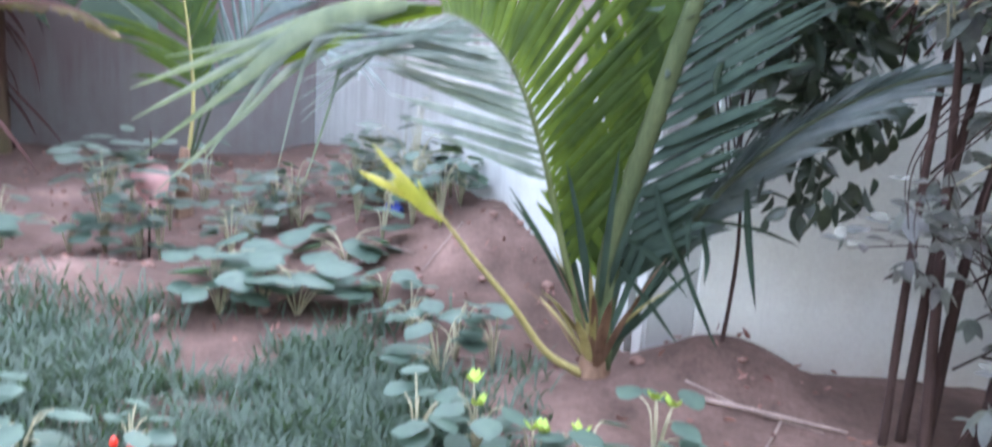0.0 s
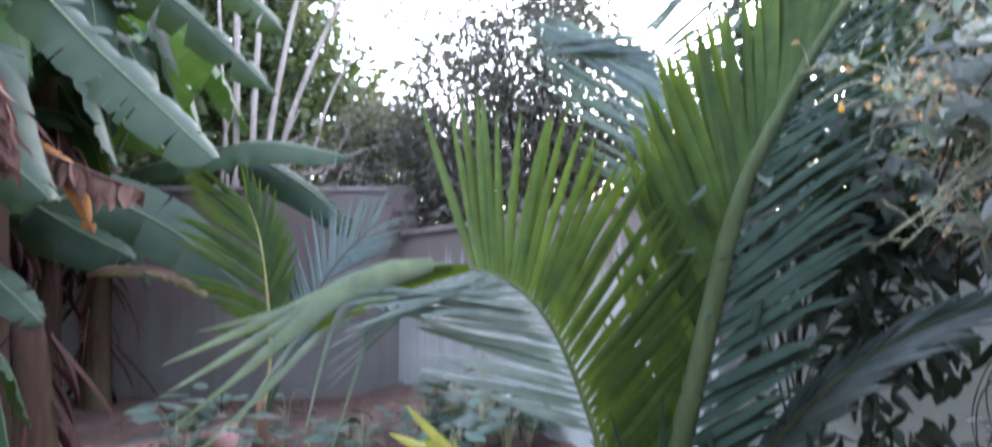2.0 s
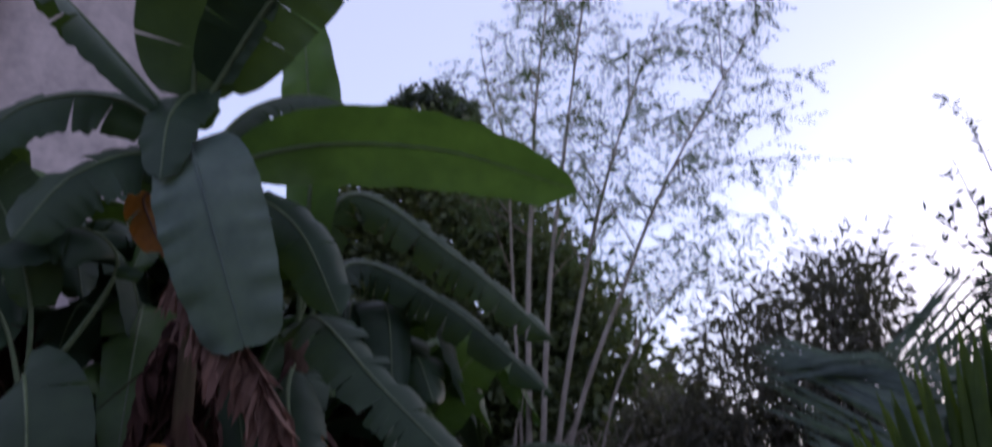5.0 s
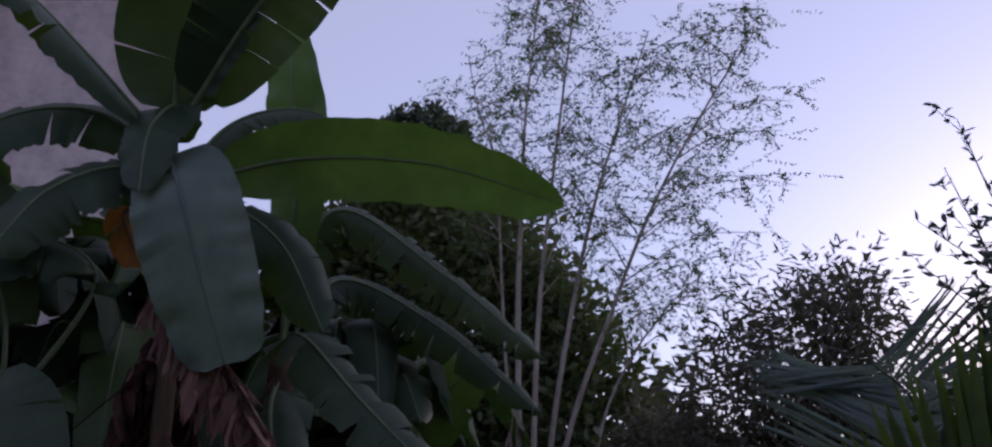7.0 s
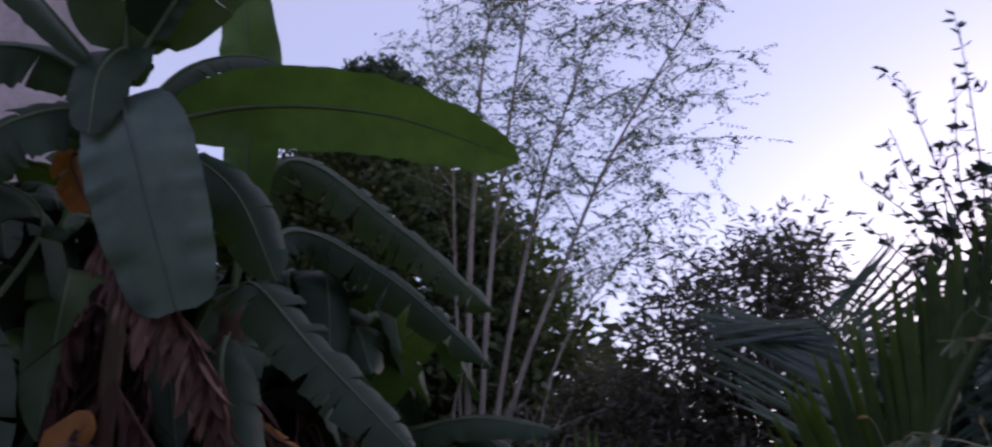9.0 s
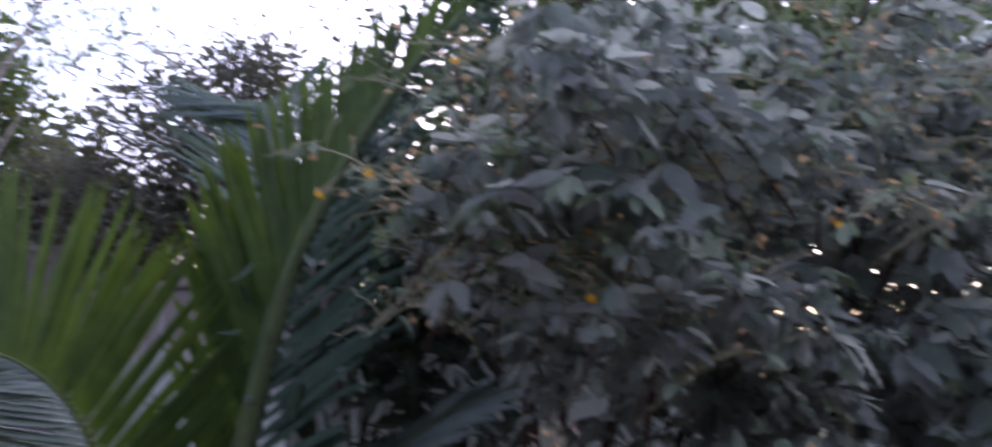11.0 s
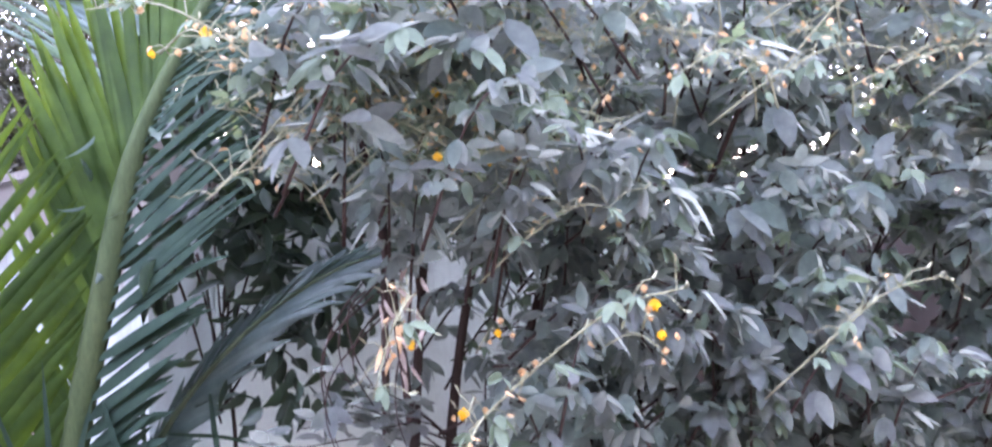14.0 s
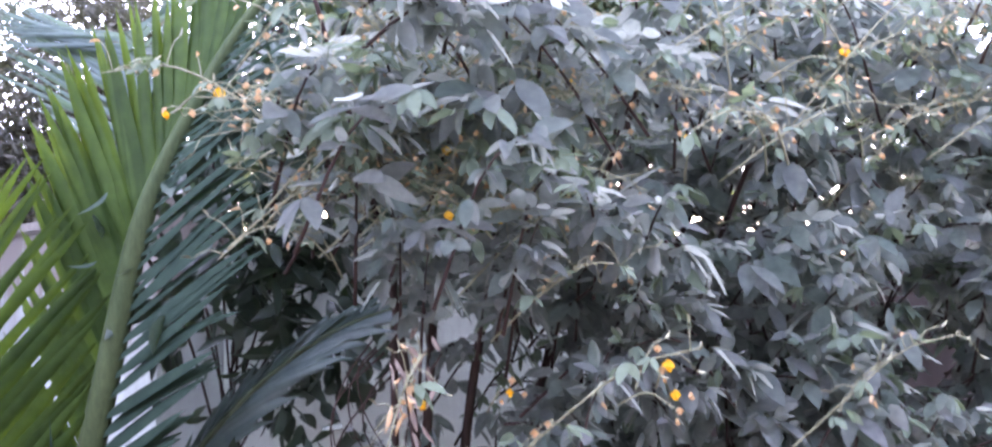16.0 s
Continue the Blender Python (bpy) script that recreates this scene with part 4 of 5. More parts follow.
def banana_back():
    rng = random.Random(53)
    plant = empty("banana_plant", -3.6, 6.9)
    tagged(plant, "banana plant with green leaves standing near the back wall", "banana plant")
    pseudostem([(-3.6, 6.9, -0.1), (-3.6, 6.9, 0.7), (-3.55, 6.85, 1.4), (-3.45, 6.8, 2.1)], 0.14, 0.08, plant, rng)
    L = lambda pts, nrm, w, m=BANANA, **k: banana_leaf(pts, nrm, w, plant, m, rng, **k)
    L([(-3.45, 6.8, 2.0), (-2.7, 6.4, 2.1), (-2.06, 6.3, 2.2), (-1.38, 6.33, 2.1)], (0.0, -0.7, 0.7), 0.36, tears=5, sag=(0.3, 0.5))
    L([(-3.45, 6.8, 2.0), (-2.5, 6.7, 2.2), (-1.88, 6.62, 1.95), (-1.38, 6.63, 1.55)], (0.2, -0.6, 0.7), 0.4, tears=4, sag=(0.4, 0.4))
    L([(-3.45, 6.8, 2.1), (-3.2, 6.7, 2.5), (-2.9, 6.65, 2.85), (-2.6, 6.7, 3.1)], (0.3, -0.8, -0.2), 0.6, BANANA_LIT, tears=3, sag=(0.2, 0.2))
    L([(-3.45, 6.8, 2.1), (-3.3, 6.4, 2.7), (-3.0, 6.1, 2.9), (-2.7, 5.9, 2.5)], (0.3, -0.6, 0.6), 0.55, tears=5, sag=(0.4, 0.4))
    L([(-3.5, 6.8, 2.1), (-3.8, 6.5, 2.8), (-4.0, 6.2, 3.2), (-4.2, 5.9, 3.2)], (0.3, -0.8, 0.4), 0.6, tears=5, sag=(0.4, 0.4))
    L([(-3.5, 6.8, 2.0), (-4.1, 6.5, 2.3), (-4.6, 6.3, 2.1), (-4.9, 6.2, 1.6)], (0.1, -0.8, 0.6), 0.55, tears=5, sag=(0.4, 0.4))
    settle(plant)
    stand_off(plant, 1.2, (0.4, 0.0, 1.0))


def banana_clump(x, y, height, leaves, seed, spread=1.5, label="banana plant with dark green arching leaves in a dense clump", tilt=0.0, dead=4):
    """A plant of the clump behind: leaves all round the top and dead ones hanging down the stem."""
    rng = random.Random(seed)
    plant = empty("banana_plant", x, y)
    tagged(plant, label, "banana plant")
    top = Vector((x + tilt, y - 0.1, height))
    pseudostem([(x, y, -0.1), (x, y, height * 0.4), top], 0.14 if height > 1 else 0.05, 0.08 if height > 1 else 0.03, plant, rng)
    for k in range(leaves):
        a = 6.28 * (k + rng.uniform(-0.3, 0.3)) / leaves
        r = spread * rng.uniform(0.75, 1.15)
        rise = rng.uniform(0.15, 0.8)
        out = Vector((math.cos(a), math.sin(a), 0))
        pts = [top, top + out * r * 0.35 + Vector((0, 0, rise)), top + out * r * 0.75 + Vector((0, 0, rise * 0.75)), top + out * r + Vector((0, 0, rise * 0.75 - rng.uniform(0.4, 0.9)))]
        banana_leaf(pts, (out.x * 0.3, out.y * 0.3, 1), rng.uniform(0.42, 0.6) * min(1.0, 0.35 + 0.45 * spread), plant, BANANA if rng.random() < 0.8 or height < 1 else BANANA_LIT, rng, rng.randint(3, 9), (rng.uniform(0.1, 0.5), rng.uniform(0.1, 0.5)))
    for k in range(dead):
        a = rng.uniform(0, 6.28)
        out = Vector((math.cos(a), math.sin(a), 0))
        h = height * rng.uniform(0.55, 0.9)
        p = Vector((x, y, h))
        pts = [p, p + out * 0.22 + Vector((0, 0, 0.05)), p + out * 0.36 + Vector((0, 0, -0.4)), p + out * 0.32 + Vector((0, 0, -rng.uniform(0.7, 1.2)))]
        shredded_leaf(pts, (out.x, out.y, 0.2), 0.34, plant, BANANA_DRY_SHADED, rng, strips=26)
    settle(plant)
    if height > 1:
        stand_off(plant, 1.2, (0.4, 0.0, 1.0))


banana_front()
banana_left()
banana_mid()
banana_back()
banana_clump(-4.5, 6.0, 2.9, 11, 201)
banana_clump(-5.2, 5.2, 2.9, 11, 203)
banana_clump(-4.3, 7.6, 2.9, 10, 207)
banana_clump(-4.4, 4.75, 2.2, 9, 211, 1.1)
banana_clump(-4.1, 6.5, 1.6, 5, 213, 1.0, dead=8)
banana_clump(-5.9, 6.9, 3.1, 10, 217)
banana_clump(-3.75, 5.7, 2.1, 9, 219, 1.2)
banana_clump(-5.0, 3.9, 2.9, 11, 223, 1.4, dead=7)
banana_clump(-5.6, 4.5, 3.6, 11, 227, 1.5, dead=6)
banana_clump(-4.5, 5.3, 3.3, 11, 229, 1.3, dead=7)
banana_clump(-3.75, 6.45, 2.9, 12, 241, 1.15, dead=10)
banana_clump(-4.9, 5.9, 2.2, 10, 245, 1.2, dead=10)
banana_clump(-2.72, 4.75, 1.02, 0, 247, 0.5, "brown dead banana stump with hanging dry sheaths", dead=0)
banana_clump(-3.35, 4.6, 0.6, 8, 233, 0.55, "young banana sucker with a rosette of dark leaves", dead=0)


# ---- trees beyond the walls ----
def feathery_tree():
    rng = random.Random(61)
    tree = empty("moringa_tree", -3.3, 10.0)
    tagged(tree, "slender pale-stemmed tree with fine feathery leaves beyond the wall", "tree")
    stems = [[(-3.78, 10.2, -0.1), (-3.81, 10.2, 2.7), (-3.83, 10.2, 4.66), (-3.78, 10.2, 6.03), (-3.74, 10.2, 7.13), (-3.62, 10.2, 8.3), (-3.5, 10.2, 9.3)],
             [(-3.6, 10.05, -0.1), (-3.56, 10.05, 2.7), (-3.47, 10.05, 4.6), (-3.28, 10.05, 6.24), (-3.04, 10.05, 8.0), (-2.85, 10.05, 9.4)],
             [(-3.65, 10.3, -0.1), (-3.47, 10.3, 2.7), (-3.09, 10.3, 4.78), (-2.78, 10.3, 6.0), (-2.41, 10.3, 7.07), (-2.0, 10.3, 8.2)],
             [(-3.75, 10.4, -0.1), (-3.35, 10.4, 2.7), (-2.62, 10.4, 4.6), (-2.06, 10.4, 5.83), (-1.3, 10.4, 7.06), (-0.6, 10.4, 8.0)],
             [(-3.9, 10.6, -0.1), (-4.1, 10.6, 2.8), (-4.24, 10.6, 4.8), (-4.37, 10.6, 6.83), (-4.64, 10.6, 7.66), (-4.85, 10.6, 8.7)],
             [(-3.2, 10.5, -0.1), (-2.95, 10.5, 2.8), (-2.35, 10.5, 4.1), (-1.6, 10.5, 4.75)]]
    sprays = []
    for si, pts in enumerate(stems):
        r0 = (0.046, 0.044, 0.042, 0.040, 0.026, 0.024)[si]
        stem = tube("trunk", pts, r0, 0.008, PALE_BARK, tree, 34, 9)
        line = curve_points(pts, 60)
        for k in range((17, 18, 17, 18, 10, 7)[si]):
            i = int((24 if si < 5 else 34) + (34 if si < 5 else 24) * (k + rng.uniform(0, 0.8)) / (18 if si < 4 else 10))
            i = min(i, 58)
            a = rng.uniform(0, 6.28)
            L = rng.uniform(0.55, 1.25) * (1.2 - 0.4 * i / 59)
            d = Vector((math.cos(a), 0.6 * math.sin(a), rng.uniform(0.5, 1.2))).normalized()
            p0 = line[i]
            p1 = p0 + d * L * 0.5
            p2 = p0 + d * L + Vector((d.x * 0.12, 0, -0.06)) * L
            limb = tube("branch", [p0, p1, p2], 0.012, 0.003, PALE_BARK if k % 2 else DRYTWIG, stem, 6, 5)
            for q in curve_points([p0, p1, p2], 8)[2:]:
                sprays.append((q, d))
                e = Vector((rng.gauss(0, 0.7), rng.gauss(0, 0.6), rng.uniform(-0.1, 0.7))).normalized()
                sprays.append((q + e * rng.uniform(0.15, 0.4), e))
    for pts in [[(-1.8, 10.4, 6.34), (-1.2, 10.35, 6.55), (-0.45, 10.3, 6.45)], [(-1.6, 10.4, 6.6), (-0.9, 10.4, 6.95), (-0.3, 10.4, 6.85)], [(-2.06, 10.4, 5.83), (-1.3, 10.4, 6.05), (-0.35, 10.35, 5.75)],
                [(-2.31, 10.4, 5.37), (-1.7, 10.45, 5.75), (-0.9, 10.4, 5.85)], [(-2.62, 10.4, 4.6), (-1.9, 10.4, 4.95), (-1.1, 10.4, 5.05)], [(-2.5, 10.4, 4.85), (-1.6, 10.4, 5.3), (-0.75, 10.4, 5.25)], [(-2.8, 10.4, 4.2), (-2.0, 10.4, 4.55), (-1.3, 10.4, 4.6)]]:
        tube("branch", pts, 0.012, 0.003, PALE_BARK, stem, 10, 5)
        for q in curve_points(pts, 13)[3:]:
            for _ in range(2):
                e = Vector((rng.gauss(0, 0.7), rng.gauss(0, 0.6), rng.uniform(-0.2, 0.7))).normalized()
                sprays.append((q + e * rng.uniform(0.0, 0.3), e))
    spots = []
    for q, d in sprays:
        for _ in range(rng.choice((1, 2, 2, 3))):
            e = Vector((rng.gauss(0, 0.6), rng.gauss(0, 0.5), rng.uniform(-0.75, 0.15))) + Vector((d.x, d.y, 0)) * 0.4
            e.normalize()
            L = rng.uniform(0.22, 0.45)
            sd = e.cross(Vector((0, 0, 1))).normalized()
            for j in range(7):
                c = q + e * L * (j + 1) / 7
                for sg in (1, -1):
                    spots.append((c, (sd * sg + e * 0.4)))
    tagged(leaf_cloud("foliage", spots, FEATHER, tree, length=0.048, width=0.021, rng=rng, down=0.35), kind="stuff")
    settle(tree)


def crown_spots(blobs, count, rng, hollow=0.55, gaps=0.85, loose=0.06):
    """Places for leaves in clumps inside uneven ellipsoids."""
    spots = []
    total = sum(b[3] * b[4] * b[5] for b in blobs) if blobs else 1
    for (x, y, z, rx, ry, rz) in blobs:
        n = int(count * rx * ry * rz / total)
        while n > 0:
            u = Vector((rng.gauss(0, 1), rng.gauss(0, 1), rng.gauss(0, 1))).normalized()
            lump = 0.78 + 0.32 * noise.noise(u * 2.6 + Vector((x, y, z)))
            r = lump * rng.uniform(hollow, 1.0) ** 0.6
            c = Vector((x + u.x * rx * r, y + u.y * ry * r, z + u.z * rz * r))
            if noise.noise(c * 2.3) < -0.22 and rng.random() < gaps:
                continue
            m = rng.randint(3, 7)
            for _ in range(m):
                spots.append((c + Vector((rng.gauss(0, loose), rng.gauss(0, loose), rng.gauss(0, loose))), u))
            n -= m
    return spots


def leafy_tree(name, x, y, trunk_h, blobs, count, material, label, seed, length, width, r=0.12, bark=None, down=0.35, hollow=0.55, gaps=0.85, loose=0.06, limbs=5, fine=False):
    rng = random.Random(seed)
    tree = empty(name, x, y)
    tagged(tree, label, "tree" if "tree" in name else "shrub")
    bark = bark or BARK
    trunk = tube("trunk", [(x, y, -0.15), (x + 0.05, y, trunk_h * 0.5), (x, y, trunk_h)], r, r * 0.55, bark, tree, 12, 10, wob=0.06, rng=rng)
    for b in blobs:
        c = Vector(b[:3])
        for k in range(limbs):
            e = c + Vector((rng.uniform(-0.7, 0.7) * b[3], rng.uniform(-0.7, 0.7) * b[4], rng.uniform(-0.3, 0.8) * b[5]))
            s = Vector((x, y, trunk_h * rng.uniform(0.6, 1.0)))
            tube("limb", [s, (s + e) / 2 + Vector((0, 0, 0.12)), e], r * 0.4, 0.006, bark, trunk, 8, 6)
    tagged(leaf_cloud("crown", crown_spots(blobs, count, rng, hollow, gaps, loose), material, tree, length=length, width=width, rng=rng, down=down, fine=fine), kind="stuff")
    settle(tree)


feathery_tree()
leafy_tree("creeper_covered_tree", -6.4, 13.0, 3.0, [(-6.9, 12.8, 3.6, 3.0, 1.4, 5.4), (-4.3, 12.4, 2.3, 2.35, 1.0, 3.4), (-5.5, 12.5, 3.6, 2.1, 1.0, 4.0), (-8.6, 12.8, 3.4, 2.6, 1.4, 4.6), (-4.6, 11.9, 2.4, 1.5, 0.6, 2.4), (-3.5, 11.7, 1.9, 1.35, 0.6, 1.9), (-2.5, 11.3, 1.6, 1.25, 0.6, 1.8)], 72000, VINE,
           "broad tree smothered in creeper behind the back wall", 71, 0.17, 0.11, hollow=0.88, gaps=0.15, loose=0.22)
leafy_tree("round_tree", -9.6, 17.6, 9.0, [(-9.95, 17.6, 11.05, 1.75, 1.4, 1.35), (-10.2, 17.6, 9.8, 1.9, 1.4, 1.3)], 15000, TREE_DARK, "round dark green tree crown far behind the garden", 73, 0.14, 0.09, 0.2)
leafy_tree("dark_tree", -0.3, 8.9, 1.6, [(-1.0, 8.9, 3.0, 0.8, 0.8, 1.1), (-0.2, 9.0, 3.4, 0.9, 0.8, 1.3), (0.15, 9.0, 3.75, 0.55, 0.6, 0.95), (0.75, 9.0, 2.9, 0.7, 0.6, 0.9), (-0.3, 9.0, 2.0, 1.8, 0.9, 1.1), (-1.6, 9.6, 2.4, 0.9, 0.6, 1.0), (0.6, 9.2, 2.2, 1.6, 0.8, 1.3)], 25000, TREE_GREY,
           "small dense tree with narrow grey-green leaves beyond the wall", 79, 0.115, 0.034, 0.07, hollow=0.2, gaps=0.9, loose=0.13)
leafy_tree("wall_bush", -2.2, 9.9, 1.2, [(-2.0, 9.9, 2.6, 1.0, 0.6, 0.9), (-1.0, 9.9, 2.2, 0.9, 0.6, 0.8)], 3500, TREE_GREY, "leafy grey-green bush overhanging the back wall", 83, 0.10, 0.05, 0.05, hollow=0.2)


def dry_branches():
    rng = random.Random(87)
    heap = empty("dry_branch", -2.4, 9.35)
    tagged(heap, "pale dry branches leaning over the top of the back wall", "branch")
    for k in range(26):
        x = rng.uniform(-3.7, -2.2)
        a = Vector((x, 9.4 + rng.uniform(-0.1, 0.25), rng.uniform(0.0, 0.4) if k < 5 else rng.uniform(1.6, 2.5)))
        e = a + Vector((rng.uniform(-0.2, 1.4), rng.uniform(-0.35, 0.3), rng.uniform(2.0, 2.6) if k < 5 else rng.uniform(-0.25, 1.1)))
        m = (a + e) / 2 + Vector((rng.uniform(-0.15, 0.15), 0, rng.uniform(-0.1, 0.2)))
        stick = tube("stick", [a, m, e], rng.uniform(0.012, 0.03), 0.005, PALE_BARK if k % 3 else DRYTWIG, heap, 9, 6)
        for j in range(3):
            q = a + (e - a) * rng.uniform(0.4, 0.95)
            f = q + Vector((rng.uniform(-0.2, 0.45), rng.uniform(-0.2, 0.1), rng.uniform(-0.1, 0.4)))
            tube("twig", [q, (q + f) / 2 + Vector((0, 0, 0.03)), f], 0.007, 0.003, PALE_BARK, stick, 5, 5)
    settle(heap)


dry_branches()


# ---- house at the edge of the garden ----
def house():
    h = empty("house", -10.5, 4.5)
    tagged(h, "pale plastered house with a maroon painted roof edge", "house")
    away, near, c = Vector((-0.86, 0.51, 0)), Vector((-0.51, -0.86, 0)), Vector((-6.9, 8.2, 9.4))
    bm = bmesh.new()
    low = [c, c + away * 7, c + away * 7 + near * 7, c + near * 7]
    vs = [bm.verts.new(q) for q in low] + [bm.verts.new(q + Vector((0, 0, 0.28))) for q in low]
    top = bm.verts.new(sum(low, Vector()) / 4 + Vector((0, 0, 2.2)))
    bm.faces.new(vs[3::-1])
    for k in range(4):
        bm.faces.new((vs[k], vs[(k + 1) % 4], vs[4 + (k + 1) % 4], vs[4 + k]))
        bm.faces.new((vs[4 + k], vs[4 + (k + 1) % 4], top))
    part("roof", bm, MAROON, h, "maroon painted roof with deep eaves", smooth=False)
    bm = bmesh.new()
    inner = c + (away + near) * 0.7
    low = [inner, inner + away * 5.6, inner + away * 5.6 + near * 5.6, inner + near * 5.6]
    vs = [bm.verts.new((q.x, q.y, -0.2)) for q in low] + [bm.verts.new((q.x, q.y, 9.38)) for q in low]
    for k in range(4):
        bm.faces.new((vs[k], vs[(k + 1) % 4], vs[4 + (k + 1) % 4], vs[4 + k]))
    bm.faces.new(vs[4:])
    part("wall", bm, PLASTER, h, smooth=False)
    bm = bmesh.new()
    bmesh.ops.create_cube(bm, size=1)
    bmesh.ops.scale(bm, vec=(0.5, 0.3, 9.3), verts=bm.verts)
    bmesh.ops.rotate(bm, matrix=Matrix.Rotation(math.atan2(near.y, near.x), 3, "Z"), verts=bm.verts)
    bmesh.ops.translate(bm, vec=inner + near * 2.6 - away * 0.1 + Vector((0, 0, -4.7)), verts=bm.verts)
    part("pilaster", bm, MAROON, h, "maroon painted pilaster", smooth=False)
    settle(h)


house()


# ---- shrubs along the wall ----
def trefoil_data(base, way, size, rng, droop=0.9):
    """A stalk with three leaflets, the middle one longest."""
    d = Vector(way).normalized()
    sd = d.cross(Vector((0, 0, 1)))
    if sd.length < 0.1:
        sd = d.cross(Vector((1, 0, 0)))
    sd.normalize()
    up = sd.cross(d)
    b = Vector(base)
    tip = b + d * size * 0.45
    pieces = [tube_data([b, (b + tip) / 2 + up * size * 0.03, tip], 0.0016, 0.001, 4)]
    low = Vector((0, 0, -1))
    for a, s in ((0, 1.0), (0.95, 0.84), (-0.95, 0.84)):
        w = (d * math.cos(a) + sd * math.sin(a) + low * rng.uniform(0.5, 1.6) * droop + up * rng.uniform(-0.1, 0.2)).normalized()
        side = w.cross(up * 0.65 + d * 0.65 + Vector((rng.gauss(0, 0.5), rng.gauss(0, 0.5), rng.gauss(0, 0.2))))
        pieces.append(blade_data(tip + (d * size * 0.12 if a == 0 else Vector()), w, side, size * s, size * s * rng.uniform(0.40, 0.50), droop * rng.uniform(0.1, 0.7), 0.12, 6, "oval"))
    return gather(pieces)


def flower_data(c, rng, size=0.02):
    """A small pea flower: an upright standard, two wings and a keel."""
    c = Vector(c)
    a = rng.uniform(0, 6.28)
    f = Vector((math.cos(a) * 0.5, -0.8, rng.uniform(-0.2, 0.3))).normalized()
    sd = f.cross(Vector((0, 0, 1))).normalized()
    up = sd.cross(f)
    s = size * rng.uniform(0.8, 1.2)
    return gather([blade_data(c, up * 0.9 + f * 0.3, sd, s, s * 1.15, -0.3, -0.2, 5, "oval"),
                   blade_data(c, f + sd * 0.4, up, s * 0.8, s * 0.55, 0.3, 0.2, 5, "oval"),
                   blade_data(c, f - sd * 0.4, up, s * 0.8, s * 0.55, 0.3, 0.2, 5, "oval"),
                   blade_data(c, f - up * 0.3, sd, s * 0.7, s * 0.4, -0.4, 0.35, 5, "oval")])


def pea_shrub():
    rng = random.Random(91)
    shrub = empty("pigeon_pea_shrub", 1.75, 2.75)
    tagged(shrub, "large pigeon pea shrub with grey-green trefoil leaves and yellow flowers", "shrub")
    stems = []
    for k, (x, y, tx, ty, tz) in enumerate([(1.50, 2.86, 1.45, 2.7, 2.6), (1.58, 2.9, 1.75, 2.6, 2.8), (1.68, 2.92, 2.1, 2.5, 2.7), (1.85, 2.9, 2.6, 2.5, 2.7),
                                           (2.1, 2.9, 3.1, 2.6, 2.6), (1.63, 2.82, 1.2, 2.5, 2.2), (2.3, 2.85, 2.5, 2.3, 1.9), (2.6, 2.9, 3.6, 2.7, 2.4)]):
        pts = [(x, y, -0.05), (x + (tx - x) * 0.15, y, tz * 0.35), (x + (tx - x) * 0.5, (y + ty) / 2, tz * 0.7), (tx, ty, tz)]
        stem = tube("stem", pts, rng.uniform(0.016, 0.024), 0.006, BARK, shrub, 20, 8, wob=0.05, rng=rng)
        stems.append((curve_points(pts, 40), stem))
    near, far, young, twigs = [], [], [], []
    count = 0
    while count < 1060:
        x = rng.uniform(1.0, 4.8)
        z = rng.uniform(0.25, 2.95)
        thick = rng.random()
        front = 2.08 + 0.12 * math.sin(x * 3.1) + 0.10 * math.sin(z * 4.3 + x * 2) + 0.12 * max(0, x - 2.2)
        y = front + thick ** 1.4 * 0.9
        # open to the wall under the crown beside the palm, and ragged edges
        edge = 1.22 + 0.08 * math.sin(z * 6) + 0.42 * math.exp(-((z - 1.26) / 0.22) ** 2) + 0.30 * (z < 1.16)
        if x < edge:
            continue
        if abs((x - 1.0) - (y - 0.07) * 0.84) < 0.27 and 1.46 < z < 1.76 and rng.random() < 0.42:
            continue
        if noise.noise(Vector((x * 2.0, y * 2.0, z * 2.0))) < -0.38:
            continue
        if z < 0.85 and x < 1.95 and rng.random() < 0.85:
            continue
        if z > 1.9 and rng.random() < (z - 1.9) * 1.2:
            continue
        c = Vector((x, y, z))
        root = c + Vector((rng.gauss(0, 0.2), rng.uniform(0.05, 0.42), rng.uniform(-0.42, 0.12)))
        root.x = max(root.x, edge - 0.05)
        mid = (c + root) / 2 + Vector((0, 0, rng.uniform(0.04, 0.12)))
        twig_line = curve_points([root, mid, c], 14)
        twigs.append(tube_data(twig_line[::2], 0.0055, 0.0018, 5))
        way = (c - root).normalized()
        across = way.cross(Vector((0, 0, 1))).normalized()
        vigour = rng.uniform(0.75, 1.3)
        paler = rng.random() < 0.03
        for i in range(3, 14):
            sg = 1 if i % 2 else -1
            out = across * sg * rng.uniform(0.5, 1.1) + way * rng.uniform(0.1, 0.8) + Vector((rng.gauss(0, 0.35), rng.uniform(-0.8, 0.2), rng.gauss(0.1, 0.5)))
            size = rng.uniform(0.055, 0.118) * vigour * (1.0 if i < 11 else 0.65)
            data = trefoil_data(twig_line[i], out, size, rng, rng.uniform(0.2, 1.4))
            if thick < 0.3 and 1.2 < x < 2.6 and 0.9 < z < 2.2 and len(near) < 240 and not paler:
                near.append(data)
            elif paler or (i > 11 and rng.random() < 0.45):
                young.append(data)
            else:
                far.append(data)
        count += 1
    for d in near:
        raw("leaf", *d, PEA, shrub)
    tagged(raw("foliage", *gather(far), PEA, shrub), kind="stuff")
    tagged(raw("young_foliage", *gather(young), PEA_YOUNG, shrub, "paler young leaves"), kind="stuff")
    tagged(raw("branchwork", *gather(twigs), BARK, shrub), kind="stuff")
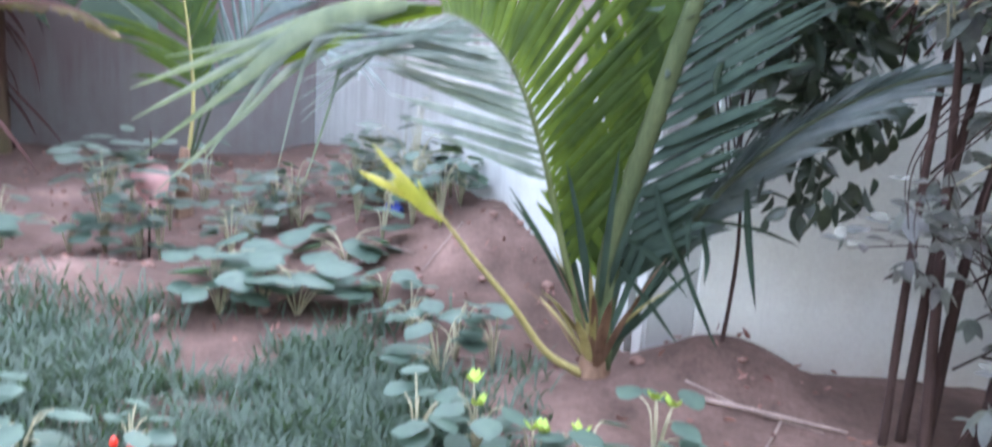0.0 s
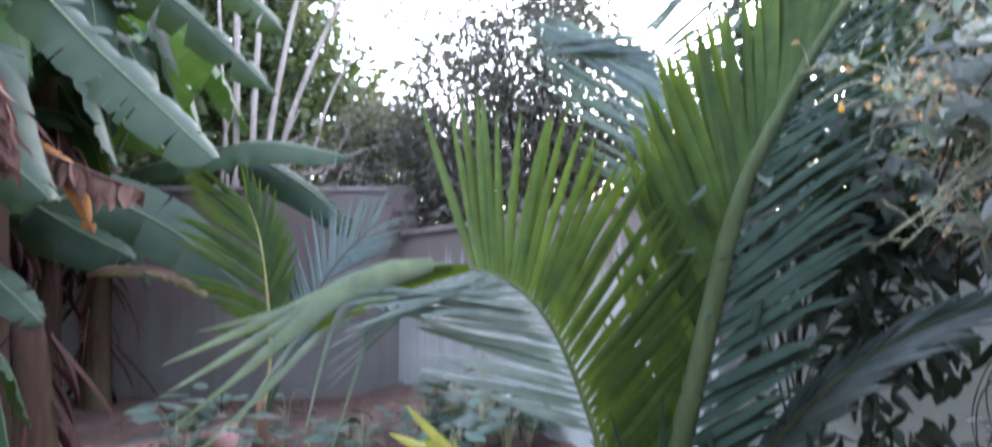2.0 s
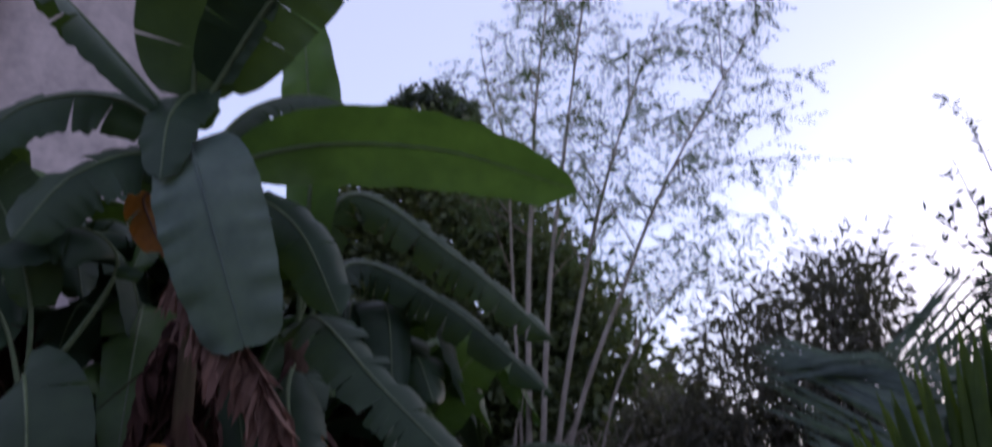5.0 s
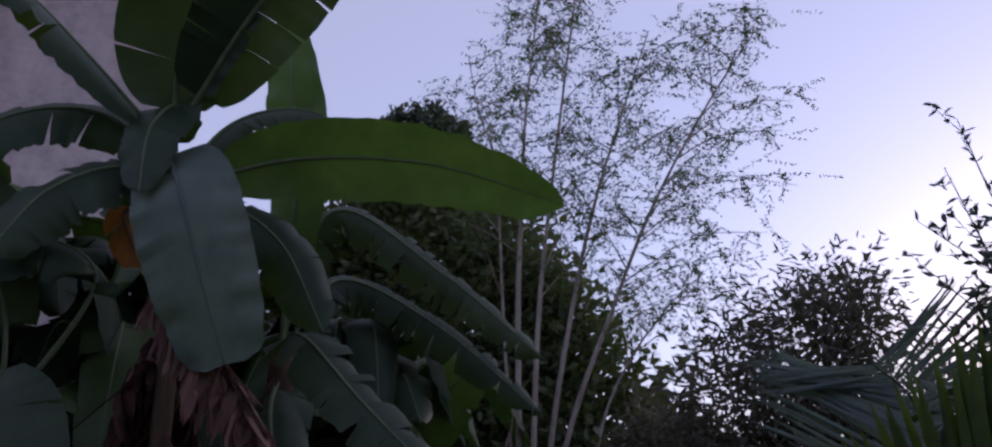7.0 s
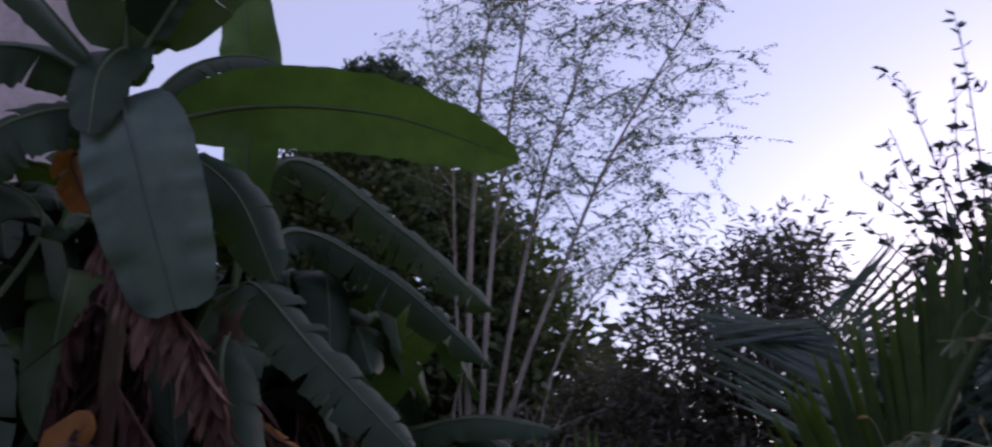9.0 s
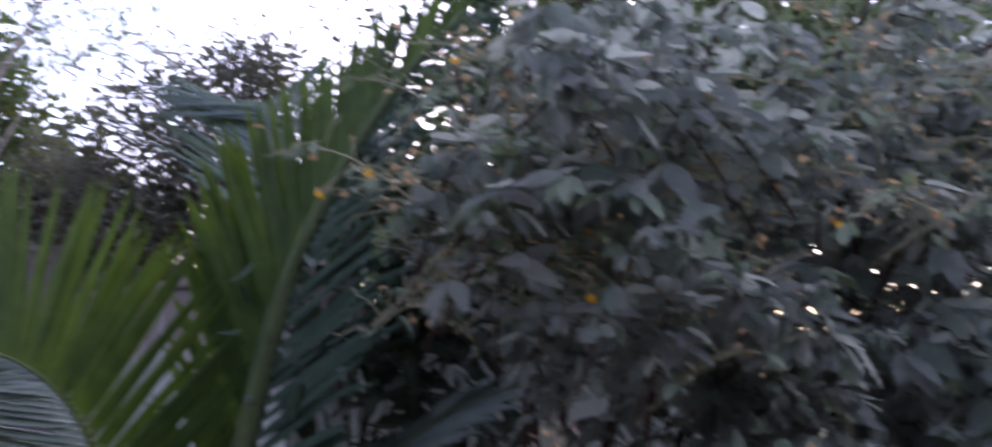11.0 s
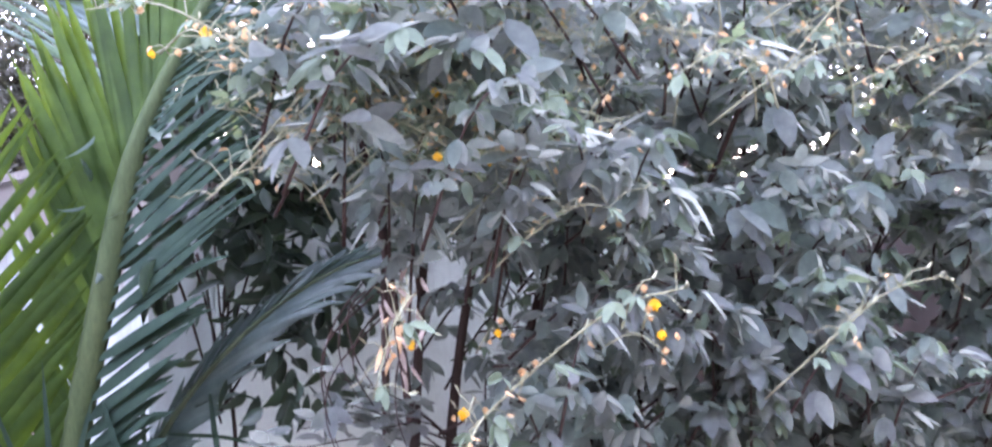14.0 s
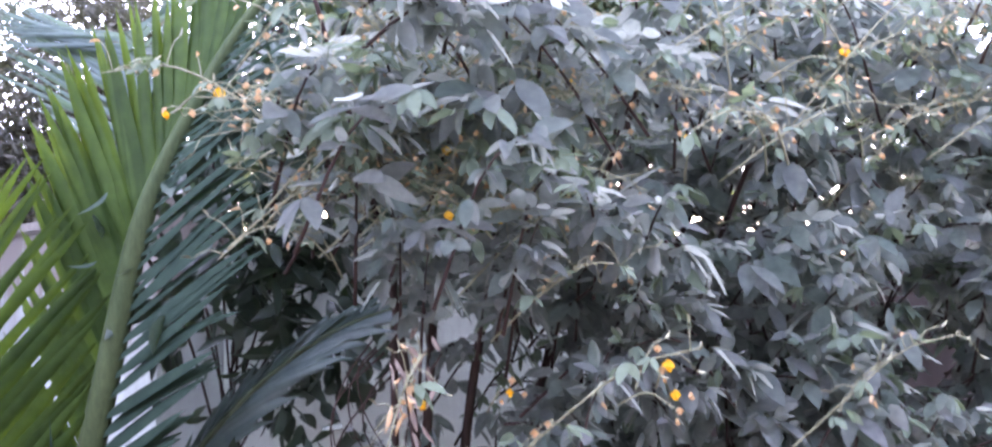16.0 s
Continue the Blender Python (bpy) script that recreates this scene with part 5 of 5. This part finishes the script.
    # flowering racemes
    extra = [((rng.uniform(1.2, 1.8), rng.uniform(2.3, 2.6), rng.uniform(1.5, 2.05)), (rng.choice((-1, 1)) * rng.uniform(0.2, 0.4), rng.uniform(-0.1, 0.05), rng.uniform(-0.1, 0.2))) for _ in range(52)]
    extra += [((rng.uniform(1.8, 3.4), rng.uniform(2.2, 2.5), rng.uniform(1.75, 2.4)), (rng.choice((-1, 1)) * rng.uniform(0.2, 0.4), -0.1, rng.uniform(0.0, 0.25))) for _ in range(30)]
    for p, d in extra + [((1.30, 2.42, 1.70), (-0.35, 0.0, 0.05)), ((1.55, 2.34, 1.58), (-0.35, -0.05, 0.05)), ((1.05, 2.3, 1.80), (-0.3, 0.0, 0.06)), ((1.75, 2.1, 1.08), (0.25, -0.25, 0.22)),
                 ((1.60, 2.12, 0.95), (-0.1, -0.1, -0.12)), ((1.78, 2.25, 1.36), (0.22, -0.05, 0.08)), ((2.25, 2.05, 1.74), (-0.28, -0.05, -0.02)), ((1.45, 2.2, 1.2), (-0.1, -0.05, -0.2)),
                 ((1.65, 2.4, 1.95), (0.3, -0.1, 0.1)), ((2.6, 2.2, 1.95), (0.2, -0.2, 0.25)), ((2.5, 2.1, 1.1), (0.15, -0.2, 0.2)), ((1.35, 2.35, 2.05), (-0.3, -0.05, 0.1)), ((2.2, 2.2, 2.15), (0.1, -0.2, 0.2)), ((1.2, 2.4, 1.5), (-0.2, -0.05, -0.05))]:
        p, d = Vector(p) + Vector((-0.06, -0.2, 0)), Vector(d)
        pts = [p - d * 0.5 + Vector((0, 0.12, -0.08)), p - d * 0.1 + Vector((0, 0.03, 0.0)), p + d * 0.4 + Vector((0, 0, 0.035)), p + d * 0.85 + Vector((0, 0, -0.015))]
        twig = tube("flower_stalk", pts, 0.0030, 0.0013, TWIG, shrub, 12, 6, "thin pale green flower stalk")
        line = curve_points(pts, 20)
        for k in range(13):
            q = line[rng.randint(6, 19)]
            off = Vector((rng.uniform(-0.075, 0.075), rng.uniform(-0.05, 0.03), rng.uniform(-0.05, 0.07)))
            e = q + off
            tube("stalklet", [q, (q + e) / 2 + Vector((0, 0, 0.014)), e], 0.0014, 0.0009, TWIG, twig, 5, 4)
            r = rng.random()
            if r < 0.012:
                raw("flower", *flower_data(e, rng, 0.019), PETAL, twig, "yellow flower")
            elif r < 0.34:
                raw("flower", *blade_data(e, (rng.gauss(0, 0.6), -0.3, rng.uniform(-0.8, 0.4)), (rng.gauss(0, 1), 1, 0.3), rng.uniform(0.018, 0.028), 0.009, 0.6, 0.55, 6, "oval"), PETAL_FADED, twig, "closed orange-pink flower")
            elif r < 0.46:
                raw("flower", *flower_data(e, rng, 0.016), PETAL_FADED, twig, "faded orange-pink flower")
            else:
                raw("bud", *blade_data(e, off.normalized() + Vector((0, 0, 0.3)), (0, 1, 0), 0.025, 0.008, 0.2, 0.5, 5, "oval"), TWIG, twig)
        for k in range(3):
            q = line[rng.randint(4, 18)]
            raw("leaf", *trefoil_data(q, (rng.gauss(0, 0.6), -0.5, rng.gauss(0, 0.4)), rng.uniform(0.04, 0.07), rng, 0.7), PEA_YOUNG, twig)
    # single flowers held out on curved stalks
    for c in [(2.04, 1.98, 1.73), (1.93, 2.2, 1.41), (1.85, 1.75, 1.2), (1.62, 2.08, 1.13), (1.53, 2.05, 0.93), (1.42, 2.2, 1.09), (1.43, 2.3, 1.7), (0.97, 2.25, 1.83), (1.19, 2.45, 1.89), (1.95, 1.9, 1.1), (1.25, 2.3, 1.72), (2.5, 2.0, 1.95)]:
        c = Vector(c)
        root = c + Vector((rng.uniform(-0.12, 0.12), 0.22, rng.uniform(-0.1, 0.02)))
        stalk = tube("flower_stalk", [root, (root + c) / 2 + Vector((0.01, 0, 0.035)), c], 0.003, 0.0014, TWIG, shrub, 9, 5, "thin pale green flower stalk")
        for k in range(1):
            raw("flower", *flower_data(c + Vector((rng.gauss(0, 0.008), 0, rng.gauss(0, 0.008))), rng, 0.022), PETAL, stalk, "yellow flower")
        for k in range(3):
            q = c + Vector((rng.gauss(0, 0.03), rng.gauss(0, 0.02), rng.gauss(0, 0.03)))
            raw("flower", *flower_data(q, rng, 0.014), PETAL_FADED, stalk, "faded orange-pink flower")
    # low sprigs before the wall
    for tip in [(1.315, 2.55, 0.97), (1.28, 2.55, 0.92), (1.356, 2.55, 0.857), (1.143, 2.55, 0.78), (1.21, 2.55, 0.84), (1.435, 2.55, 0.825), (1.49, 2.55, 0.89)]:
        e = Vector(tip)
        root = Vector((1.75 + rng.uniform(-0.05, 0.05), 2.7, 0.62 + rng.uniform(-0.1, 0.1)))
        line = [root, (root + e) / 2 + Vector((0, 0, 0.05)), e]
        stalk = tube("stem", line, 0.004, 0.0015, BARK, shrub, 10, 5)
        for k, q in enumerate(curve_points(line, 9)[5:]):
            raw("leaf", *trefoil_data(q, (rng.uniform(-0.9, 0.2), -0.3, rng.uniform(-0.2, 0.7)), rng.uniform(0.07, 0.10), rng, 0.35), PEA, stalk)
    # thin bare twigs that curl down beside the withered bunch
    for k in range(7):
        a = Vector((1.42 + rng.uniform(-0.05, 0.12), 2.45 + rng.uniform(-0.1, 0.1), 1.2 + rng.uniform(-0.05, 0.08)))
        b = a + Vector((-rng.uniform(0.06, 0.15), 0, -rng.uniform(0.08, 0.15)))
        c = a + Vector((-rng.uniform(0.02, 0.14), 0.02, -rng.uniform(0.3, 0.5)))
        tube("twig", [a, b, (b + c) / 2 + Vector((-0.03, 0, 0)), c], 0.003, 0.0015, BARK, shrub, 14, 5)
    # a withered bunch of pods and dry leaves
    for k in range(22):
        c = Vector((1.42 + rng.gauss(0, 0.045), 2.2 + rng.gauss(0, 0.03), 1.16 + rng.gauss(0, 0.07)))
        d = Vector((rng.gauss(0, 0.5), rng.gauss(0, 0.4), -0.9))
        raw("dry_leaf", *blade_data(c, d, (rng.gauss(0, 1), rng.gauss(0, 1), 0.2), rng.uniform(0.04, 0.08), 0.014, 0.6, 0.5, 6, "oval"), PETAL_FADED if k % 4 == 0 else DRYTWIG, shrub, "withered brown leaf")
    settle(shrub)


pea_shrub()
leafy_tree("dark_shrub", 1.0, 3.30, 1.1, [(0.98, 3.2, 1.5, 0.42, 0.22, 0.4), (1.3, 3.22, 1.32, 0.38, 0.2, 0.36), (1.4, 3.2, 1.8, 0.4, 0.28, 0.5), (0.95, 3.25, 1.95, 0.35, 0.25, 0.4), (1.25, 3.15, 1.02, 0.3, 0.2, 0.3), (0.92, 3.45, 1.32, 0.2, 0.05, 0.3)], 1100, CITRUS,
           "dark green shrub with glossy leaves before the pale wall", 97, 0.12, 0.052, 0.010, down=0.7, hollow=0.2, limbs=2, fine=True)
leafy_tree("tall_shrub_tree", 1.7, 4.7, 1.8, [(1.85, 4.6, 2.5, 0.6, 0.6, 0.8), (2.3, 4.7, 3.0, 1.0, 0.7, 1.1), (3.3, 4.8, 2.8, 1.1, 0.7, 1.2), (4.6, 5.0, 3.25, 1.3, 0.8, 1.0), (2.2, 4.7, 2.0, 1.3, 0.6, 0.6), (1.6, 4.3, 1.7, 0.8, 0.35, 0.5), (2.8, 4.4, 1.8, 0.9, 0.35, 0.55), (5.4, 4.6, 1.8, 0.7, 0.4, 0.6), (2.4, 4.4, 2.6, 1.3, 0.4, 0.9), (3.6, 4.5, 3.0, 1.2, 0.4, 0.8), (5.2, 4.6, 2.7, 0.7, 0.4, 0.5), (4.3, 4.5, 2.35, 0.9, 0.35, 0.45), (4.9, 4.6, 1.9, 0.5, 0.3, 0.4), (4.5, 4.7, 1.72, 0.7, 0.3, 0.22)], 17000, TREE_LIGHT,
           "tall leafy tree with dull green broad leaves beyond the wall", 101, 0.12, 0.055, 0.06, hollow=0.25, gaps=0.75, loose=0.1)


def twiggy_shrub():
    """Thin bare-ended twigs with small leaves in pairs, dense only near the middle."""
    rng = random.Random(105)
    shrub = empty("twiggy_shrub", 1.35, 4.45)
    tagged(shrub, "thin twiggy shrub with sparse small dark leaves beyond the wall", "shrub")
    stem = tube("trunk", [(1.35, 4.45, -0.1), (1.3, 4.42, 1.3), (1.2, 4.4, 2.3), (1.2, 4.4, 2.9)], 0.03, 0.008, BARK, shrub, 16, 7)
    spots = []
    for tip in [(0.79, 3.20), (0.93, 3.42), (1.02, 3.68), (0.79, 2.93), (0.83, 2.72), (0.97, 2.84), (1.28, 3.9), (1.45, 3.5), (1.12, 3.25), (1.0, 3.05), (1.35, 3.2), (1.2, 3.5)]:
        e = Vector((tip[0], 4.4 + rng.uniform(-0.15, 0.15), tip[1]))
        p = Vector((1.2 + rng.uniform(-0.06, 0.06), 4.4, rng.uniform(2.3, 2.9)))
        m = (p + e) / 2 + Vector((rng.uniform(-0.05, 0.05), 0, rng.uniform(-0.08, 0.02)))
        twig = tube("branch", [p, m, e], 0.008, 0.002, BARK, stem, 12, 5)
        line = curve_points([p, m, e], 15)
        for i in range(3, 15):
            for sg in (1, -1):
                if rng.random() < 0.75:
                    spots.append((line[i], Vector((sg * rng.uniform(0.4, 1), rng.gauss(0, 0.5), rng.uniform(0.2, 1.0)))))
            if i in (6, 9, 11, 13):
                f = line[i] + Vector((rng.uniform(-0.14, 0.1), rng.uniform(-0.1, 0.1), rng.uniform(0.0, 0.14)))
                tube("twig", [line[i], (line[i] + f) / 2 + Vector((0, 0, -0.01)), f], 0.003, 0.0012, BARK, twig, 5, 4)
                for u in (0.4, 0.6, 0.8, 0.95, 1.0):
                    spots.append((line[i] + (f - line[i]) * u, Vector((rng.gauss(0, 1), rng.gauss(0, 0.5), rng.uniform(-0.2, 1)))))
    tagged(leaf_cloud("foliage", spots, CITRUS, shrub, length=0.055, width=0.022, rng=rng, down=-0.1), kind="stuff")
    core = crown_spots([(1.15, 4.4, 2.72, 0.24, 0.2, 0.32), (1.45, 4.4, 2.9, 0.35, 0.25, 0.6)], 420, rng, 0.2, 0.5, 0.05)
    tagged(leaf_cloud("crown", core, CITRUS, shrub, length=0.085, width=0.042, rng=rng, down=0.1, fine=True), kind="stuff")
    settle(shrub)


twiggy_shrub()


# ---- ground plants and small things ----
def grass():
    rng = random.Random(103)
    pieces = []
    while len(pieces) < 26000:
        x, y = rng.uniform(-3.2, 0.35), rng.uniform(2.0, 3.9)
        likely = 0.8 + 1.2 * noise.noise(Vector((x * 1.5, y * 1.5, 1.3))) + 0.5 * noise.noise(Vector((x * 5, y * 5, 2.3)))
        likely *= min(1, max(0, (y - 2.0) / 0.35)) * min(1, max(0, (x + 3.2) / 0.6)) * min(1, max(0, (3.9 - y) / 0.5)) * min(1, max(0.1, (0.35 - x) / 0.6))
        if rng.random() > likely:
            continue
        a = rng.uniform(0, 6.28)
        d = Vector((math.cos(a) * 0.6, math.sin(a) * 0.6, 1))
        pieces.append(blade_data((x, y, ground_height(x, y) - 0.005), d, (math.sin(a), -math.cos(a), 0), rng.uniform(0.05, 0.15), 0.009, 1.3, 0.2, 4))
    tagged(raw("grass", *gather(pieces), GRASS), "patchy dull green grass on soil", "grass", kind="stuff")


def vegetable_plant(x, y, rng, leaves=9, size=0.13, height=0.16, label="low vegetable plant with broad blue-green leaves", bud=0, red=0, material=None):
    z = ground_height(x, y)
    plant = empty("vegetable_plant", x, y, z)
    tagged(plant, label, "plant", group="vegetable plants in the bed")
    for k in range(leaves):
        a = rng.uniform(0, 6.28)
        r = rng.uniform(0.3, 1.0) * size * 1.1
        h = height * rng.uniform(0.5, 1.2)
        top = Vector((x + math.cos(a) * r, y + math.sin(a) * r, z + h))
        stalk = tube("stalk", [(x, y, z - 0.02), (x + math.cos(a) * r * 0.4, y + math.sin(a) * r * 0.4, z + h * 0.8), top], 0.004, 0.002, TWIG, plant, 7, 5)
        d = Vector((math.cos(a), math.sin(a), rng.uniform(-0.3, 0.3)))
        raw("leaf", *blade_data(top, d, (-math.sin(a), math.cos(a), rng.uniform(-0.4, 0.4)), size * rng.uniform(0.7, 1.1), size * rng.uniform(0.75, 1.0), 0.6, 0.08, 7, "oval"), material or SQUASH, stalk)
    for k in range(bud):
        c = Vector((x + rng.uniform(-0.03, 0.03), y - 0.03 + rng.uniform(-0.03, 0.03), z + height * rng.uniform(1.0, 1.6)))
        tube("stalk", [(x, y, z), c], 0.004, 0.002, TWIG, plant, 4, 5)
        for j in range(4):
            a = rng.uniform(0, 6.28)
            raw("bud", *blade_data(c, (math.cos(a) * 0.6, math.sin(a) * 0.6, 0.8), (-math.sin(a), math.cos(a), 0), 0.045, 0.026, 0.8, 0.3, 5, "oval"), BUD, plant, "light green bud")
    for k in range(red):
        c = Vector((x + rng.uniform(-0.04, 0.05), y - 0.05 + rng.uniform(-0.03, 0.03), z + height * rng.uniform(0.35, 0.8)))
        bm = bmesh.new()
        bmesh.ops.create_icosphere(bm, subdivisions=2, radius=0.014)
        bmesh.ops.scale(bm, vec=(0.9, 0.9, 1.5), verts=bm.verts)
        bmesh.ops.translate(bm, vec=c, verts=bm.verts)
        part("fruit", bm, RED, plant, "small red fruit")
    settle(plant)


def ground_plants():
    rng = random.Random(107)
    for x, y, n, s, h, b, r in [(-0.92, 4.0, 13, 0.23, 0.17, 0, 0), (-1.2, 4.2, 11, 0.22, 0.15, 0, 0), (-0.2, 3.7, 9, 0.13, 0.2, 0, 0), (0.0, 3.45, 9, 0.13, 0.22, 0, 0),
                                (0.09, 2.55, 9, 0.11, 0.2, 2, 0), (0.26, 2.48, 8, 0.10, 0.16, 2, 0), (0.64, 2.55, 8, 0.11, 0.18, 2, 0), (-1.25, 2.46, 9, 0.13, 0.16, 0, 0),
                                (-0.92, 2.44, 6, 0.09, 0.14, 0, 3), (-2.6, 4.6, 10, 0.15, 0.2, 0, 0), (-2.2, 4.9, 9, 0.14, 0.2, 0, 0), (-0.6, 4.5, 11, 0.21, 0.15, 0, 0),
                                (-0.55, 5.6, 8, 0.15, 0.25, 0, 0), (-0.1, 5.3, 8, 0.15, 0.25, 0, 0), (-1.75, 4.75, 9, 0.13, 0.35, 0, 0), (2.3, 2.5, 9, 0.12, 0.25, 0, 0), (-0.72, 3.85, 10, 0.2, 0.18, 0, 0), (-1.05, 3.8, 9, 0.13, 0.16, 0, 0), (-0.35, 4.0, 9, 0.13, 0.16, 0, 0), (-0.05, 3.2, 9, 0.12, 0.25, 0, 0), (0.15, 3.3, 8, 0.12, 0.25, 0, 0), (-1.5, 2.6, 9, 0.13, 0.16, 0, 0), (-0.1, 2.6, 9, 0.12, 0.2, 0, 0), (0.42, 2.5, 9, 0.11, 0.17, 1, 0)]:
        vegetable_plant(x, y, rng, n, s, h, bud=b, red=r)


def weeds():
    rng = random.Random(111)
    for k in range(46):
        x, y = rng.uniform(-2.6, 0.2), rng.uniform(4.3, 6.6)
        if (x - 0.8) * -0.9122 + (y - 3.78) * -0.4098 < 0.15 or abs(x + 1.85) + abs(y - 5.8) < 0.3:
            continue
        vegetable_plant(x, y, rng, rng.randint(6, 11), rng.uniform(0.09, 0.16), rng.uniform(0.15, 0.4), "weedy plant with dull dark green leaves on soil", material=CITRUS if k % 3 else SQUASH)
    for x, y, h in [(-0.3, 4.95, 0.7), (-2.0, 4.9, 0.5)]:
        vegetable_plant(x, y, rng, 16, 0.17, h, "bushy weed with blackish green leaves beside the wall", material=CITRUS)


def pink_plant():
    rng = random.Random(109)
    plant = empty("pink_leaved_plant", -1.72, 4.8, ground_height(-1.72, 4.8))
    tagged(plant, "upright plant with one broad pink leaf among green ones", "plant")
    tube("stem", [(-1.72, 4.8, -0.02), (-1.71, 4.8, 0.4), (-1.7, 4.79, 0.72)], 0.008, 0.004, BARK, plant, 10, 6)
    raw("leaf", *blade_data((-1.70, 4.76, 0.58), (0.25, -0.4, -0.8), (0.9, 0.5, 0.2), 0.28, 0.2, 0.3, 0.3, 8, "heart"), PINK, plant, "broad pink leaf")
    for k in range(44):
        a = rng.uniform(0, 6.28)
        raw("leaf", *blade_data((-1.75 + rng.gauss(0, 0.15), 4.8 + rng.gauss(0, 0.1), rng.uniform(0.08, 0.72)), (math.cos(a), math.sin(a), 0.2), (-math.sin(a), math.cos(a), 0.1), rng.uniform(0.16, 0.3), 0.08, 0.8, 0.15, 7, "oval"), CITRUS, plant)
    settle(plant)


def clutter():
    rng = random.Random(113)
    bm = bmesh.new()
    bmesh.ops.create_icosphere(bm, subdivisions=3, radius=0.06)
    for v in bm.verts:
        v.co *= 1 + 0.25 * noise.noise(v.co * 18)
        v.co.z = max(v.co.z * 0.7, -0.02)
    bmesh.ops.translate(bm, vec=(-0.42, 5.1, ground_height(-0.42, 5.1) + 0.03), verts=bm.verts)
    tagged(part("plastic_bag", bm, BLUE), "crumpled blue plastic bag lying on soil", "bag")
    for k in range(70):
        x, y = rng.uniform(-2.6, 1.4), rng.uniform(2.3, 6.2)
        bm = bmesh.new()
        bmesh.ops.create_icosphere(bm, subdivisions=1, radius=rng.uniform(0.015, 0.05))
        for v in bm.verts:
            v.co *= 1 + 0.3 * noise.noise(v.co * 30 + Vector((k, 0, 0)))
            v.co.z *= 0.7
        bmesh.ops.translate(bm, vec=(x, y, ground_height(x, y) + 0.006), verts=bm.verts)
        tagged(part("soil_clod", bm, CLOD), "lump of dry reddish soil", "soil clod", group="clods on the bed")
    for k in range(22):
        x, y = rng.uniform(-2.4, 1.2), rng.uniform(2.6, 6.0)
        a = rng.uniform(0, 6.28)
        L = rng.uniform(0.15, 0.5)
        p = [(x + math.cos(a) * L * s, y + math.sin(a) * L * s, ground_height(x + math.cos(a) * L * s, y + math.sin(a) * L * s) + 0.012) for s in (-0.5, 0, 0.5)]
        tagged(tube("dry_twig", p, 0.005, 0.002, DRYTWIG, None, 8, 5), "thin dry grey twig lying on soil", "twig", group="twigs on the bed")


def fallen_branch():
    pts = [(0.9, 3.02, ground_height(0.9, 3.02) + 0.02), (1.15, 2.95, ground_height(1.15, 2.95) + 0.035), (1.4, 2.92, ground_height(1.4, 2.92) + 0.012)]
    tagged(tube("fallen_branch", pts, 0.010, 0.004, DRYTWIG, None, 16, 7, wob=0.15, rng=random.Random(131)), "pale dry branch lying on the dug soil", "branch")


def litter():
    rng = random.Random(127)
    spots = []
    for k in range(1600):
        x, y = rng.uniform(-4.5, 1.6), rng.uniform(2.4, 8.5)
        spots.append((Vector((x, y, ground_height(x, y) + 0.012)), Vector((rng.gauss(0, 1), rng.gauss(0, 1), 0.1))))
    tagged(leaf_cloud("leaf_litter", spots, BANANA_DRY, None, "", 0.045, 0.02, rng, 0.0, "stuff"), "scattered small dry brown leaves on soil", "leaf litter")


grass()
litter()
fallen_branch()
ground_plants()
weeds()
pink_plant()
clutter()
